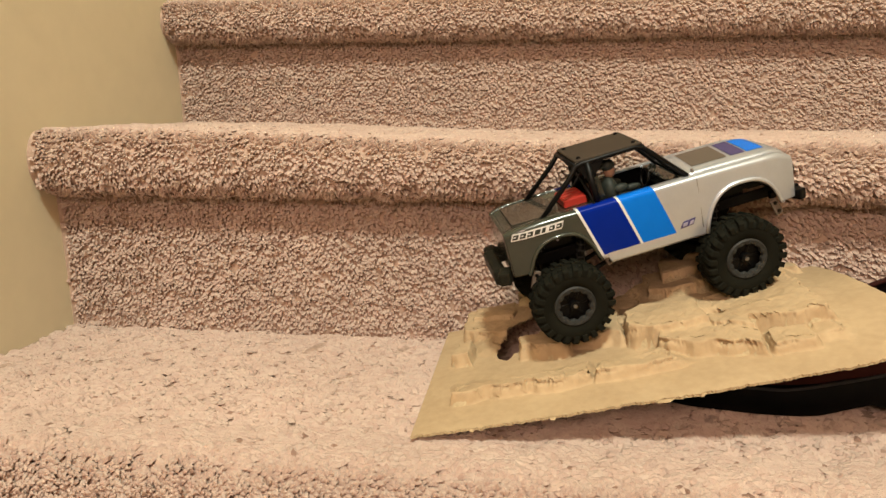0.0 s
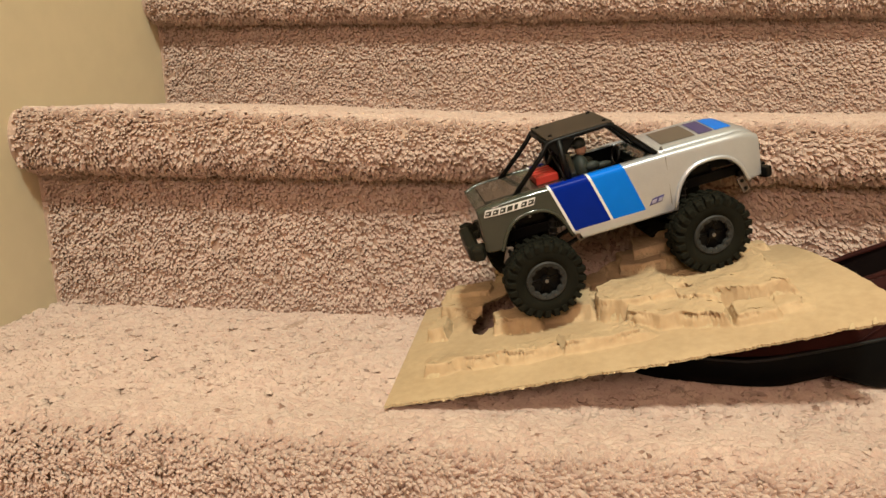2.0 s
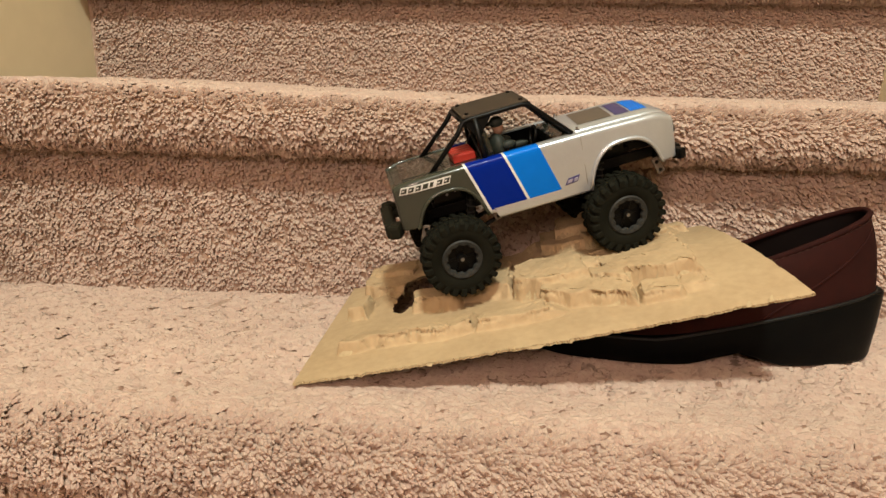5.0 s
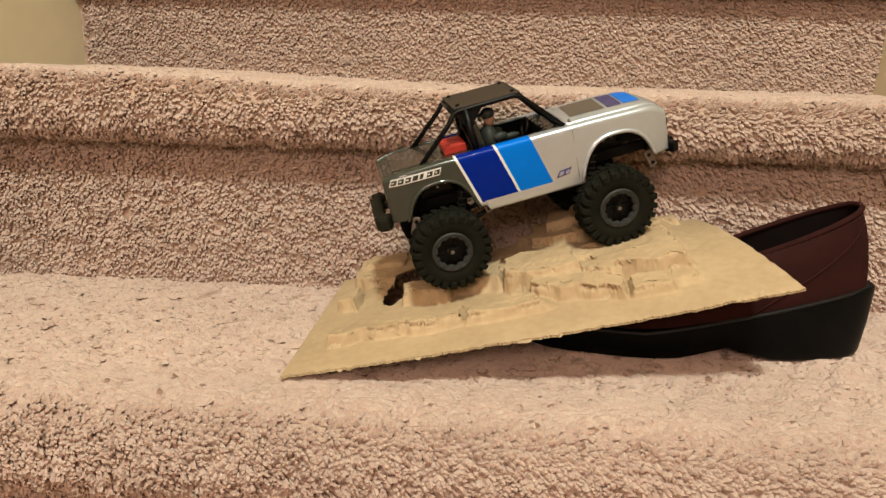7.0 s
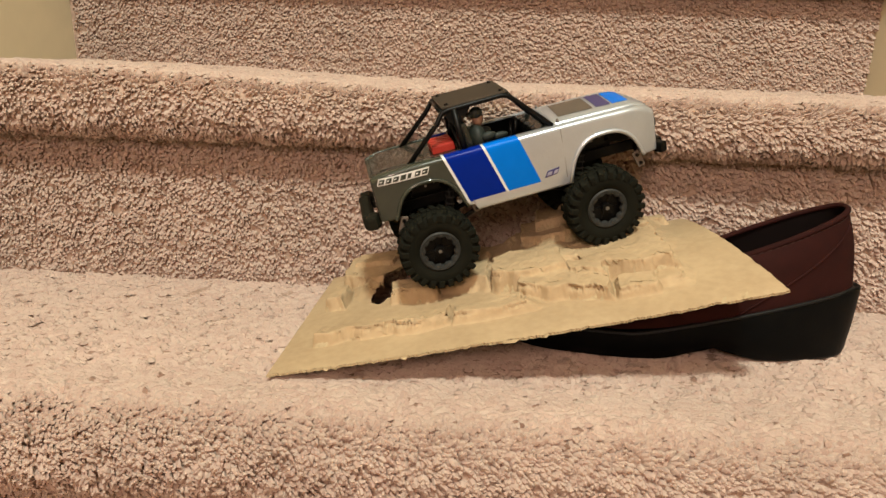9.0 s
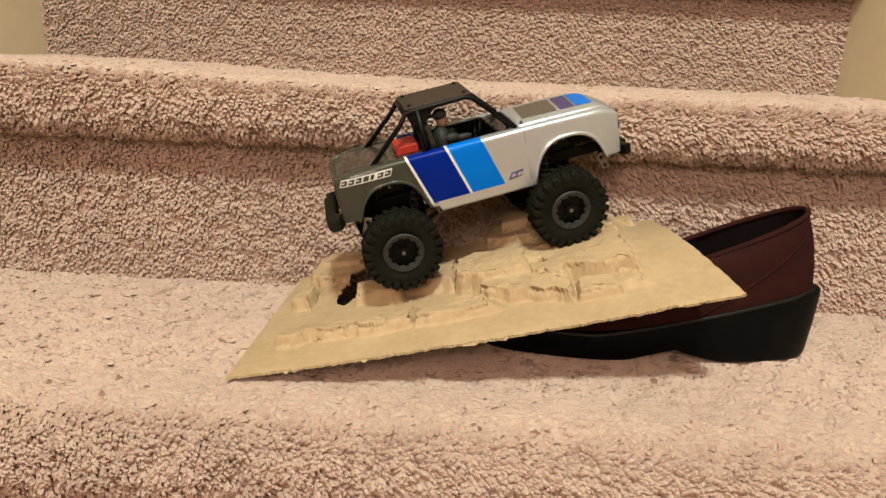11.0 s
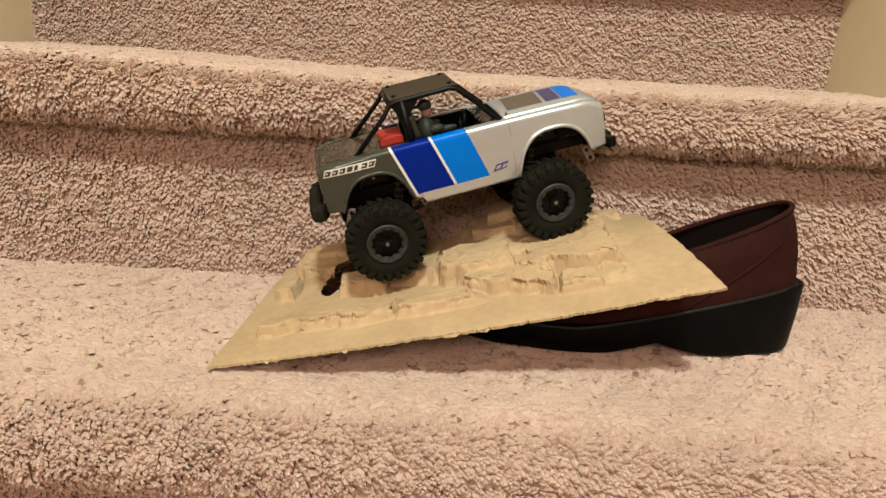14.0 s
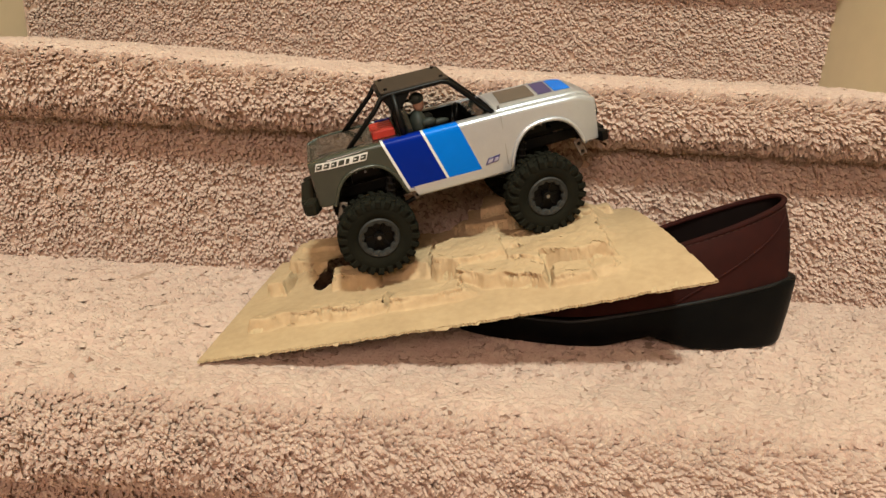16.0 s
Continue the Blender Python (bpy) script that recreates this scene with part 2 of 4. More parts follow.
def waves(rng, x, y, count, lo, hi, stretch=1.0):
    """A smooth random field over the carpet, of about unit spread."""
    w = np.zeros(len(x))
    for _ in range(count):
        a, k = rng.uniform(0, 2 * math.pi), 2 * math.pi / rng.uniform(lo, hi)
        w += np.sin(k * (x / stretch * math.cos(a) + y * math.sin(a)) + rng.uniform(0, 6.28))
    return w / (count / 2) ** 0.5


def carpet_pile(k0, k1, density):
    """Twisted yarn tufts on the steps; they stand on risers and nosings and lie flat where feet tread."""
    rng = np.random.default_rng(7)
    pts = np.array(stair_profile(k0, k1))
    seg = np.diff(pts, axis=0)
    length = np.hypot(seg[:, 0], seg[:, 1])
    # no yarn deep under the lowest nosing or far back on the highest step
    mid = (pts[1:] + pts[:-1]) / 2
    bare_part = (mid[:, 1] < level(0) - 0.125) | ((mid[:, 1] > level(k1) - 0.004) & (mid[:, 0] > RISER_Y + (k1 - 1) * RUN + 0.03))
    # finer yarn shows on the nearest nosing; the step above is seen from its edge only
    fine = (mid[:, 0] < 0.385) & (mid[:, 1] > -0.07)
    weight = np.where(fine, 2.1, np.where((mid[:, 1] > level(1) - 0.003) & (mid[:, 1] < level(1) + 0.01), 0.7, 1.0))
    share = weight * np.where(bare_part, 0.0, length * (1 - 0.22 * (seg[:, 0] / length) ** 4))
    n = int(share.sum() * (RIGHT - LEFT) * density)
    k = np.arange(n)
    u = np.mod(k * 0.7548776662 + rng.normal(0, 0.30 / n ** 0.5, n), 1.0)
    edges = np.concatenate([[0], np.cumsum(share / share.sum())])
    i = np.clip(np.searchsorted(edges, u, side="right") - 1, 0, len(length) - 1)
    f = (u - edges[i]) / np.maximum(edges[i + 1] - edges[i], 1e-12)
    yz = pts[i] + seg[i] * f[:, None]
    d = seg[i] / length[i][:, None]
    x = LEFT + 0.003 + (RIGHT - LEFT - 0.006) * np.mod(k * 0.5698402910 + rng.normal(0, 0.30 / n ** 0.5, n), 1.0)
    arc = np.cumsum(np.concatenate([[0], length]))[i] + f * length[i]
    flat = np.clip(d[:, 0], 0, 1) ** 7
    # worn gaps: many small ones on the upright parts, few and wide ones on the flat
    small = waves(rng, x, arc, 18, 0.005, 0.014, 1.7)
    wide = waves(rng, x, arc, 18, 0.007, 0.020, 2.6)
    keep = np.where(flat > 0.5, wide < 1.75, small < 1.5)
    x, yz, d, arc, flat = x[keep], yz[keep], d[keep], arc[keep], flat[keep]
    near = (yz[:, 0] < 0.385) & (yz[:, 1] < 0.012)
    n = len(x)
    root = np.stack([x, yz[:, 0], yz[:, 1]], 1)
    root[:, 2] += swell(x, yz[:, 0], yz[:, 1])
    along = np.stack([np.zeros(n), d[:, 0], d[:, 1]], 1)
    normal = np.stack([np.zeros(n), -d[:, 1], d[:, 0]], 1)
    # neighbours share a direction and a height
    turn = 0.8 * waves(rng, x, arc, 14, 0.018, 0.05) + rng.normal(0, 0.6, n)
    clump = waves(rng, x, arc, 14, 0.007, 0.022, 1.5)
    side = np.array([1.0, 0, 0])
    up = (1 - flat)[:, None]
    lay = np.cos(turn)[:, None] * side + np.sin(turn)[:, None] * along * (0.60 - 0.20 * flat)[:, None] - 0.28 * along * up
    lay /= np.linalg.norm(lay, axis=1)[:, None]
    turn2 = turn + rng.normal(0, 0.7, n)
    lay2 = np.cos(turn2)[:, None] * side + np.sin(turn2)[:, None] * along * (0.85 - 0.45 * flat)[:, None]
    size = rng.uniform(0.8, 1.5, n)[:, None] * (1 + 0.8 * (1 - up)) * np.where(near, 1.15, 1.0)[:, None]
    tall = (rng.uniform(-0.6, 0.6, n) + 0.42 * clump)[:, None] * (1 - 0.93 * (1 - up))
    lift = normal * (0.0014 * tall * np.where(near, 1.7, 1.0)[:, None])
    spine = [root - normal * 0.0032,
             root - normal * (0.0010 + 0.0002 * up) + lift * 0.6 + size * lay * 0.0009,
             root + normal * (0.0015 * up - 0.0007) + lift + size * lay * 0.0026,
             root + normal * (0.0019 * up - 0.0008) + lift + size * (lay * 0.0034 + lay2 * 0.0008)]
    rad = rng.uniform(0.8, 1.2, n)[:, None] * (0.93 + 0.77 * (1 - up)) * (0.84 + 0.16 * ease((yz[:, 0] - 0.362) / 0.025) * (yz[:, 1] < 0.02) + 0.16 * (yz[:, 1] > 0.02))[:, None]
    radii = [0.0019, 0.0022, 0.0020]
    binormal = np.cross(lay, normal)
    binormal /= np.linalg.norm(binormal, axis=1)[:, None] + 1e-9
    over = np.cross(binormal, lay2)
    over /= np.linalg.norm(over, axis=1)[:, None] + 1e-9
    # drooping tufts turn one side up and out
    binormal *= np.where(binormal[:, 2] < 0, -1.0, 1.0)[:, None]
    # the nearest tufts are rounder and thinner than those farther up
    parts = []
    for mask, sides in ((near, 4), (~near, 3)):
        m = int(mask.sum())
        wobble = 1 + up[mask] * rng.uniform(-0.2, 0.2, (m, 1))
        rings = []
        for c, r in zip(spine[:3], radii):
            for q in range(sides):
                t = math.pi * 2 / sides * q + math.pi / 2 + radians(20.0 if sides == 3 else 5.0) * up[mask]
                rings.append(c[mask] + (binormal[mask] * np.cos(t) + over[mask] * np.sin(t) * (0.85 - 0.50 * (1 - up[mask]))) * r * rad[mask] * wobble)
        rings.append(spine[3][mask])
        per = 3 * sides + 1
        quads = [(a + q, a + (q + 1) % sides, a + sides + (q + 1) % sides, a + sides + q) for a in (0, sides) for q in range(sides)]
        tris = [(2 * sides + q, 2 * sides + (q + 1) % sides, 3 * sides) for q in range(sides)]
        base = (np.arange(m) * per)[:, None]
        one = np.array([v for face in quads + tris for v in face])
        parts.append((np.stack(rings, 1).reshape(-1, 3), (base + one).ravel(), np.tile(np.array([4] * len(quads) + [3] * len(tris)), m), np.zeros(m * 3 * sides, bool)))
    verts = np.concatenate([q[0] for q in parts])
    loops = np.concatenate([parts[0][1], parts[1][1] + len(parts[0][0])])
    counts = np.concatenate([q[2] for q in parts])
    starts = np.concatenate([[0], np.cumsum(counts)[:-1]])
    me = bpy.data.meshes.new("carpet_pile")
    me.vertices.add(len(verts))
    me.vertices.foreach_set("co", verts.astype(np.float32).ravel())
    me.loops.add(len(loops))
    me.loops.foreach_set("vertex_index", loops.astype(np.int32))
    me.polygons.add(len(counts))
    me.polygons.foreach_set("loop_start", starts.astype(np.int32))
    me.polygons.foreach_set("use_smooth", np.concatenate([q[3] for q in parts]))
    me.materials.append(CARPET_PILE)
    me.update(calc_edges=True)
    ob = new("carpet_pile", me)
    return tagged(ob, "thick beige and pinkish frieze carpet pile on the stairs", "carpet", kind="stuff")


carpet_pile(0, 2, 132000)

wall_box = (("wall_left", (LEFT - 0.05, 1.15, 0.85), (0.10, 2.7, 3.4), WALL_PAINT, "plain warm beige painted wall beside the stairs"),
            ("wall_right", (RIGHT + 0.05, 1.15, 0.85), (0.10, 2.7, 3.4), WALL_PAINT, "plain warm beige painted wall beside the stairs"),
            ("wall_top", (0.05, 2.55, 0.85), (1.3, 0.10, 3.4), WALL_PAINT, "plain warm beige painted wall at the top"),
            ("wall_room_left", (-2.2, -2.12, 0.85), (0.10, 3.76, 3.4), WALL_PAINT, "plain beige wall of the room below"),
            ("wall_room_right", (2.3, -2.12, 0.85), (0.10, 3.76, 3.4), WALL_PAINT, "plain beige wall of the room below"),
            ("wall_room_back", (0.05, -4.05, 0.85), (4.6, 0.10, 3.4), WALL_PAINT, "plain beige wall of the room below"),
            ("wall_room_end_left", (-1.36, -0.19, 0.85), (1.70, 0.10, 3.4), WALL_PAINT, "plain beige wall beside the stair opening"),
            ("wall_room_end_right", (1.46, -0.19, 0.85), (1.70, 0.10, 3.4), WALL_PAINT, "plain beige wall beside the stair opening"),
            ("ceiling", (0.05, -0.75, 2.55), (4.6, 6.7, 0.10), CEILING_PAINT, "plain white ceiling over the stairs"),
            ("floor", (0.05, -2.05, -0.80), (4.6, 4.1, 0.10), CARPET_BACK, "carpeted floor at the foot of the stairs"))
for name, c, size, m, label in wall_box:
    tagged(boxed(name, c, size, m, bevel=0.004), label, name.split("_")[0], kind="structure")

# ---- moulded paper ramp ----
A, B = Vector((-0.0505, 0.375, 0.002)), Vector((0.289, 0.388, 0.0775))
C, D = Vector((0.273, 0.588, 0.079)), Vector((-0.0515, 0.588, 0.004))


def sheet_base(s, r):
    """The bare sheet: its far end bows up over the shoe, its front edge sags a little."""
    a, b, c, d = (np.array(q) for q in (A, B, C, D))
    s3, r3 = s[..., None], r[..., None]
    p = (1 - s3) * (1 - r3) * a + s3 * (1 - r3) * b + s3 * r3 * c + (1 - s3) * r3 * d
    p[..., 0] -= 0.026 * r * (1 - r) * s ** 3
    p[..., 2] += 0.038 * r * (1 - r) * s ** 1.5 - 0.0025 * np.sin(np.pi * s) * (1 - r)
    return p


def bump_in(x, a, b, soft):
    """1 between a and b, falling to 0 over soft outside."""
    return ease((x - a) / soft + 0.5) * ease((b - x) / soft + 0.5)


def wavy(s, r, k, seed):
    """Soft noise of about k lumps along the sheet, for arrays."""
    f = lambda a, c: noise.noise((a * k, c * k * 0.55, seed * 7.3))
    return np.vectorize(f, otypes=[float])(s, r) * 1.6


SHEET_L, SHEET_W = 347.0, 207.0   # millimetres along and across


def ramp_height(s, r):
    """Height in metres of the terraced rocks over the sheet; s along, r across, both 0 to 1."""
    X = SHEET_L * s + 3.2 * wavy(s, r, 13, 1.0) + 1.6 * wavy(s, r, 34, 2.0)
    Y = SHEET_W * r + 3.6 * wavy(s, r, 12, 3.0) + 1.9 * wavy(s, r, 32, 4.0)
    h, fold = np.zeros_like(s), np.zeros_like(s)

    def rock(corners, top, soft=3.5, back=14.0, slope=0.0, right=None):
        """A convex block: corners (s, r) from the near left one, anticlockwise; steep in front, easing out behind and, where asked, on the right."""
        nonlocal h, fold
        pts = [(SHEET_L * u, SHEET_W * v) for u, v in corners]
        k = np.ones_like(s)
        for (x0, y0), (x1, y1) in zip(pts, pts[1:] + pts[:1]):
            ln = math.hypot(x1 - x0, y1 - y0)
            dist = ((Y - y0) * (x1 - x0) - (X - x0) * (y1 - y0)) / ln
            facing_back, facing_right = (x0 - x1) / ln, (y1 - y0) / ln
            w = 1.35 * soft
            w = back if facing_back > 0.6 else right if right and facing_right > 0.6 else w
            k = k * ease(dist / w + 0.35)
        z = (top + slope * (Y - pts[0][1])) * k
        fold = np.where(z > h, k, fold)
        h = np.maximum(h, z)

    # ground that swells up under the rocks
    rock([(0.10, 0.62), (0.50, 0.50), (0.90, 0.45), (0.92, 0.97), (0.06, 1.0)], 8.0, 22, 10)
    rock([(0.50, 0.46), (0.85, 0.36), (0.87, 0.97), (0.50, 1.0)], 13.5, 16, 10)
    # low ridges along the front
    rock([(0.062, 0.190), (0.19, 0.180), (0.315, 0.180), (0.31, 0.30), (0.062, 0.33)], 9.8, 3.5, 24, -0.12)
    rock([(0.245, 0.178), (0.31, 0.158), (0.372, 0.190), (0.37, 0.32), (0.25, 0.33)], 8.6, 4, 22, -0.08)
    rock([(0.374, 0.170), (0.475, 0.172), (0.56, 0.198), (0.55, 0.34), (0.380, 0.30)], 8.8, 4, 18, -0.10, 28)
    # blocks at the low end and the shelf round the hole
    rock([(0.050, 0.555), (0.096, 0.530), (0.100, 0.68), (0.052, 0.70)], 11.5, 3, 12)
    rock([(0.060, 0.790), (0.152, 0.680), (0.33, 0.600), (0.410, 0.640), (0.410, 1.02), (0.062, 1.02)], 13.8, 4, 3, 0.075)
    rock([(0.085, 0.855), (0.215, 0.80), (0.215, 1.02), (0.09, 1.02)], 18.5, 4, 3)
    rock([(0.216, 0.945), (0.300, 0.895), (0.386, 0.835), (0.398, 1.03), (0.225, 1.03)], 27.5, 3.5, 3, 0.06)
    rock([(0.208, 0.478), (0.325, 0.438), (0.345, 0.60), (0.21, 0.62)], 11.8, 3.5, 16, 0.06)
    rock([(0.325, 0.500), (0.455, 0.440), (0.475, 0.80), (0.33, 0.72)], 11.5, 6, 16, 0.05)
    # large rock in the middle and its shelves
    rock([(0.456, 0.420), (0.508, 0.345), (0.636, 0.335), (0.636, 0.56), (0.52, 0.64), (0.462, 0.56)], 18.5, 3.2, 14, 0.04)
    rock([(0.510, 0.292), (0.598, 0.214), (0.704, 0.150), (0.715, 0.26), (0.715, 0.38), (0.53, 0.40)], 12.6, 3.6, 12, 0.05)
    rock([(0.625, 0.300), (0.710, 0.255), (0.72, 0.42), (0.63, 0.44)], 15.2, 3.6, 10)
    rock([(0.690, 0.315), (0.795, 0.258), (0.860, 0.235), (0.872, 0.58), (0.64, 0.60)], 15.8, 3.8, 14, 0.0, 9)
    rock([(0.716, 0.158), (0.784, 0.124), (0.797, 0.160), (0.80, 0.27), (0.72, 0.29)], 8.0, 3.6, 10)
    rock([(0.78, 0.175), (0.862, 0.140), (0.875, 0.32), (0.79, 0.34)], 5.0, 9, 14, 0.0, 14)
    # hill at the back: two tiers, a block on either side of the cave
    rock([(0.548, 0.700), (0.675, 0.668), (0.795, 0.672), (0.80, 0.98), (0.555, 0.98)], 21.5, 3.6, 5, 0.02)
    rock([(0.596, 0.765), (0.690, 0.760), (0.722, 0.80), (0.722, 0.98), (0.605, 0.98)], 30.5, 3.2, 5, 0.06)
    rock([(0.720, 0.690), (0.780, 0.645), (0.792, 0.70), (0.792, 0.95), (0.722, 0.96)], 30.0, 3.0, 6, 0.03)
    rock([(0.650, 0.850), (0.755, 0.820), (0.765, 0.96), (0.655, 0.97)], 36.5, 4.5, 5)
    rock([(0.652, 0.655), (0.690, 0.640), (0.695, 0.74), (0.655, 0.75)], 25.0, 2.6, 5)
    rock([(0.80, 0.66), (0.90, 0.70), (0.93, 0.97), (0.80, 0.97)], 11.5, 16, 8)
    rock([(0.895, 0.88), (0.945, 0.86), (0.95, 0.98), (0.90, 0.98)], 8.0, 4, 4)
    # pressed down where the wheels stand
    for s0, s1, r0, r1, rest in ((0.635, 0.80, 0.42, 0.565, 13.2), (0.265, 0.390, 0.37, 0.54, 12.0)):
        k = bump_in(s, s0, s1, 0.05) * bump_in(r, r0, r1, 0.05)
        h = h * (1 - k) + np.minimum(h, rest) * k
    fade = np.clip((1.0 - r) / 0.008, 0, 1) * np.clip(s / 0.02, 0, 1) * np.clip((1 - s) / 0.02, 0, 1) * np.clip(r / 0.06, 0, 1)
    swell_up = 1.1 * wavy(s, r, 15, 3.1) * np.clip(h / 8, 0, 1) + 0.3 * wavy(s, r, 14, 6.0)
    return (h + swell_up) * fade * 0.001, fold * fade


def crumple(p, fold, rocky):
    """Relief along the surface's own normal: soft dents, and torn wrinkles where the paper bends."""
    n = np.cross(np.gradient(p, axis=0), np.gradient(p, axis=1))
    n /= np.linalg.norm(n, axis=2)[..., None]
    f = lambda x, y, z, k: noise.noise((x * k, y * k, z * k))
    g = np.vectorize(f, otypes=[float])
    x, y, z = p[..., 0], p[..., 1], p[..., 2]
    dents = 0.0008 * g(x, y, z, 90.0) + 0.0004 * g(x, y, z, 260.0)
    # upright fibres on the steep faces
    steep = np.clip((0.75 - n[..., 2]) / 0.3, 0, 1)
    dents = dents + steep * (0.0008 * g(x * 1.8, y * 1.8, z * 0.45, 110.0) + 0.0004 * g(x, y, z * 0.3, 420.0))
    where = np.clip(0.55 + 2.2 * g(x + 3, y, z, 45.0), 0, 1)
    ridge = np.abs(g(x * 0.6, y, z, 95.0) + 0.5 * g(x, y, z, 240.0))
    bend = np.exp(-((fold - 0.80) / 0.16) ** 2)
    wrinkle = -0.0018 * np.clip(1 - ridge / 0.12, 0, 1) * bend * where
    # a torn line along the upper edge of each terrace, with a raised lip over it
    edge = fold - 0.80 - 0.16 * g(x, y, z, 120.0) - 0.07 * g(x, y, z, 330.0)
    tear = -0.0040 * np.clip(1 - np.abs(edge) / 0.10, 0, 1) * where * (fold < 0.995)
    lip = 0.0010 * np.clip(1 - np.abs(edge - 0.17) / 0.12, 0, 1) * where * (fold < 0.995)
    return p + n * (dents * rocky + (wrinkle + tear + lip) * (rocky > 0.4))[..., None]


def in_hole(s, r):
    """The torn slot, the ragged pit in front of it and the cave in the hill."""
    ragged = wavy(s, r, 60, 3.3)
    one = ((s - 0.249) / 0.068) ** 4 + ((r - 0.705 - (s - 0.249) * 1.2) / 0.086) ** 4 + 0.32 * ragged
    low = ((s - 0.178) / 0.021) ** 2 + ((r - 0.590) / 0.070) ** 2 + 0.5 * wavy(s, r, 90, 1.3)
    cave = ((s - 0.702) / 0.017) ** 4 + ((r - 0.742) / 0.050) ** 4 + 0.25 * wavy(s, r, 70, 2.1)
    return (one < 1) | (low < 1) | (cave < 1)


def build_ramp():
    root = thing("cardboard_ramp", "tan moulded paper rock terrain sheet propped on a shoe", "ramp")
    ns, nr = 580, 300
    sv = np.linspace(0, 1, ns + 1)
    rv = np.linspace(0, 1, nr + 1)
    S, R = np.meshgrid(sv, rv, indexing="ij")
    edge_noise = np.array([0.0014 * noise.noise((x * 34, 0, 0)) + 0.0018 * max(0, noise.noise((x * 11, 5, 0))) + 0.0014 * noise.noise((x * 95, 2, 0)) + 0.0008 * noise.noise((x * 260, 4, 0)) for x in sv])
    side_noise = np.array([0.0012 * noise.noise((3, x * 22, 0)) + 0.0005 * noise.noise((5, x * 80, 0)) for x in rv])
    h, fold = ramp_height(S, R)
    p = sheet_base(S, R)
    n = np.cross(np.gradient(p, axis=0), np.gradient(p, axis=1))
    n /= np.linalg.norm(n, axis=2)[..., None]
    teeth = np.array([-0.0011 * max(0, noise.noise((x * 62, 7, 0)) - 0.05) - 0.0008 * max(0, noise.noise((x * 170, 9, 0))) for x in sv])
    p[..., 2] += teeth[:, None] * np.clip(1 - R / 0.02, 0, 1)
    p[..., 1] += 1.4 * edge_noise[:, None] * np.clip(1 - R / 0.03, 0, 1)
    p[..., 0] += side_noise[None, :] * np.clip(1 - (1 - S) / 0.02, 0, 1)
    top = crumple(p + n * (h + 0.0017)[..., None], fold, np.clip(h / 0.006, 0, 1))
    low = p + n * np.maximum(h - 0.001, 0)[..., None]
    idx = np.arange((ns + 1) * (nr + 1)).reshape(ns + 1, nr + 1)
    hole = in_hole((S[:-1, :-1] + S[1:, 1:]) / 2, (R[:-1, :-1] + R[1:, 1:]) / 2)
    faces = []
    for i in range(ns):
        for j in range(nr):
            if not hole[i, j]:
                faces.append((int(idx[i, j]), int(idx[i + 1, j]), int(idx[i + 1, j + 1]), int(idx[i, j + 1])))
    step = 5
    rough = low[::step, ::step]
    cells = np.arange(rough.shape[0] * rough.shape[1]).reshape(rough.shape[:2])
    under = [tuple(int(v) for v in (cells[i, j], cells[i, j + 1], cells[i + 1, j + 1], cells[i + 1, j]))
             for i in range(cells.shape[0] - 1) for j in range(cells.shape[1] - 1)
             if not hole[max(i * step - 1, 0):i * step + step + 1, max(j * step - 1, 0):j * step + step + 1].any()]
    link_mesh("terrain_sheet", top.reshape(-1, 3), faces, KRAFT, root)
    link_mesh("underside", rough.reshape(-1, 3), under, KRAFT_EDGE, root)
    rim = [(i, 0) for i in range(ns + 1)] + [(ns, j) for j in range(1, nr + 1)] + [(i, nr) for i in range(ns - 1, -1, -1)] + [(0, j) for j in range(nr - 1, 0, -1)]
    verts, ef = [], []
    for i, j in rim:
        verts += [top[i, j] + n[i, j] * 0.00005, low[i, j]]
    m = len(rim)
    for k in range(m):
        g = (k + 1) % m
        ef.append((2 * k + 1, 2 * g + 1, 2 * g, 2 * k))
    link_mesh("torn_edge", verts, ef, KRAFT_EDGE, root, smooth=False)
    # torn lips of paper along the upper edges of the terraces
    rng = random.Random(5)
    edges = (((0.702, 0.325), (0.772, 0.278), (0.818, 0.283), (0.852, 0.245)), ((0.520, 0.300), (0.612, 0.275), (0.664, 0.300), (0.708, 0.235)),
             ((0.070, 0.215), (0.130, 0.205), (0.187, 0.190)), ((0.205, 0.195), (0.260, 0.185), (0.306, 0.175)), ((0.310, 0.185), (0.366, 0.205)),
             ((0.727, 0.180), (0.782, 0.163), (0.793, 0.130)), ((0.225, 0.950), (0.300, 0.905), (0.350, 0.865)), ((0.212, 0.500), (0.315, 0.455)),
             ((0.335, 0.560), (0.400, 0.530), (0.450, 0.500)), ((0.480, 0.440), (0.520, 0.385), (0.590, 0.370)), ((0.700, 0.430), (0.770, 0.395)),
             ((0.845, 0.240), (0.862, 0.190)), ((0.080, 0.830), (0.140, 0.735)), ((0.600, 0.790), (0.680, 0.790)))
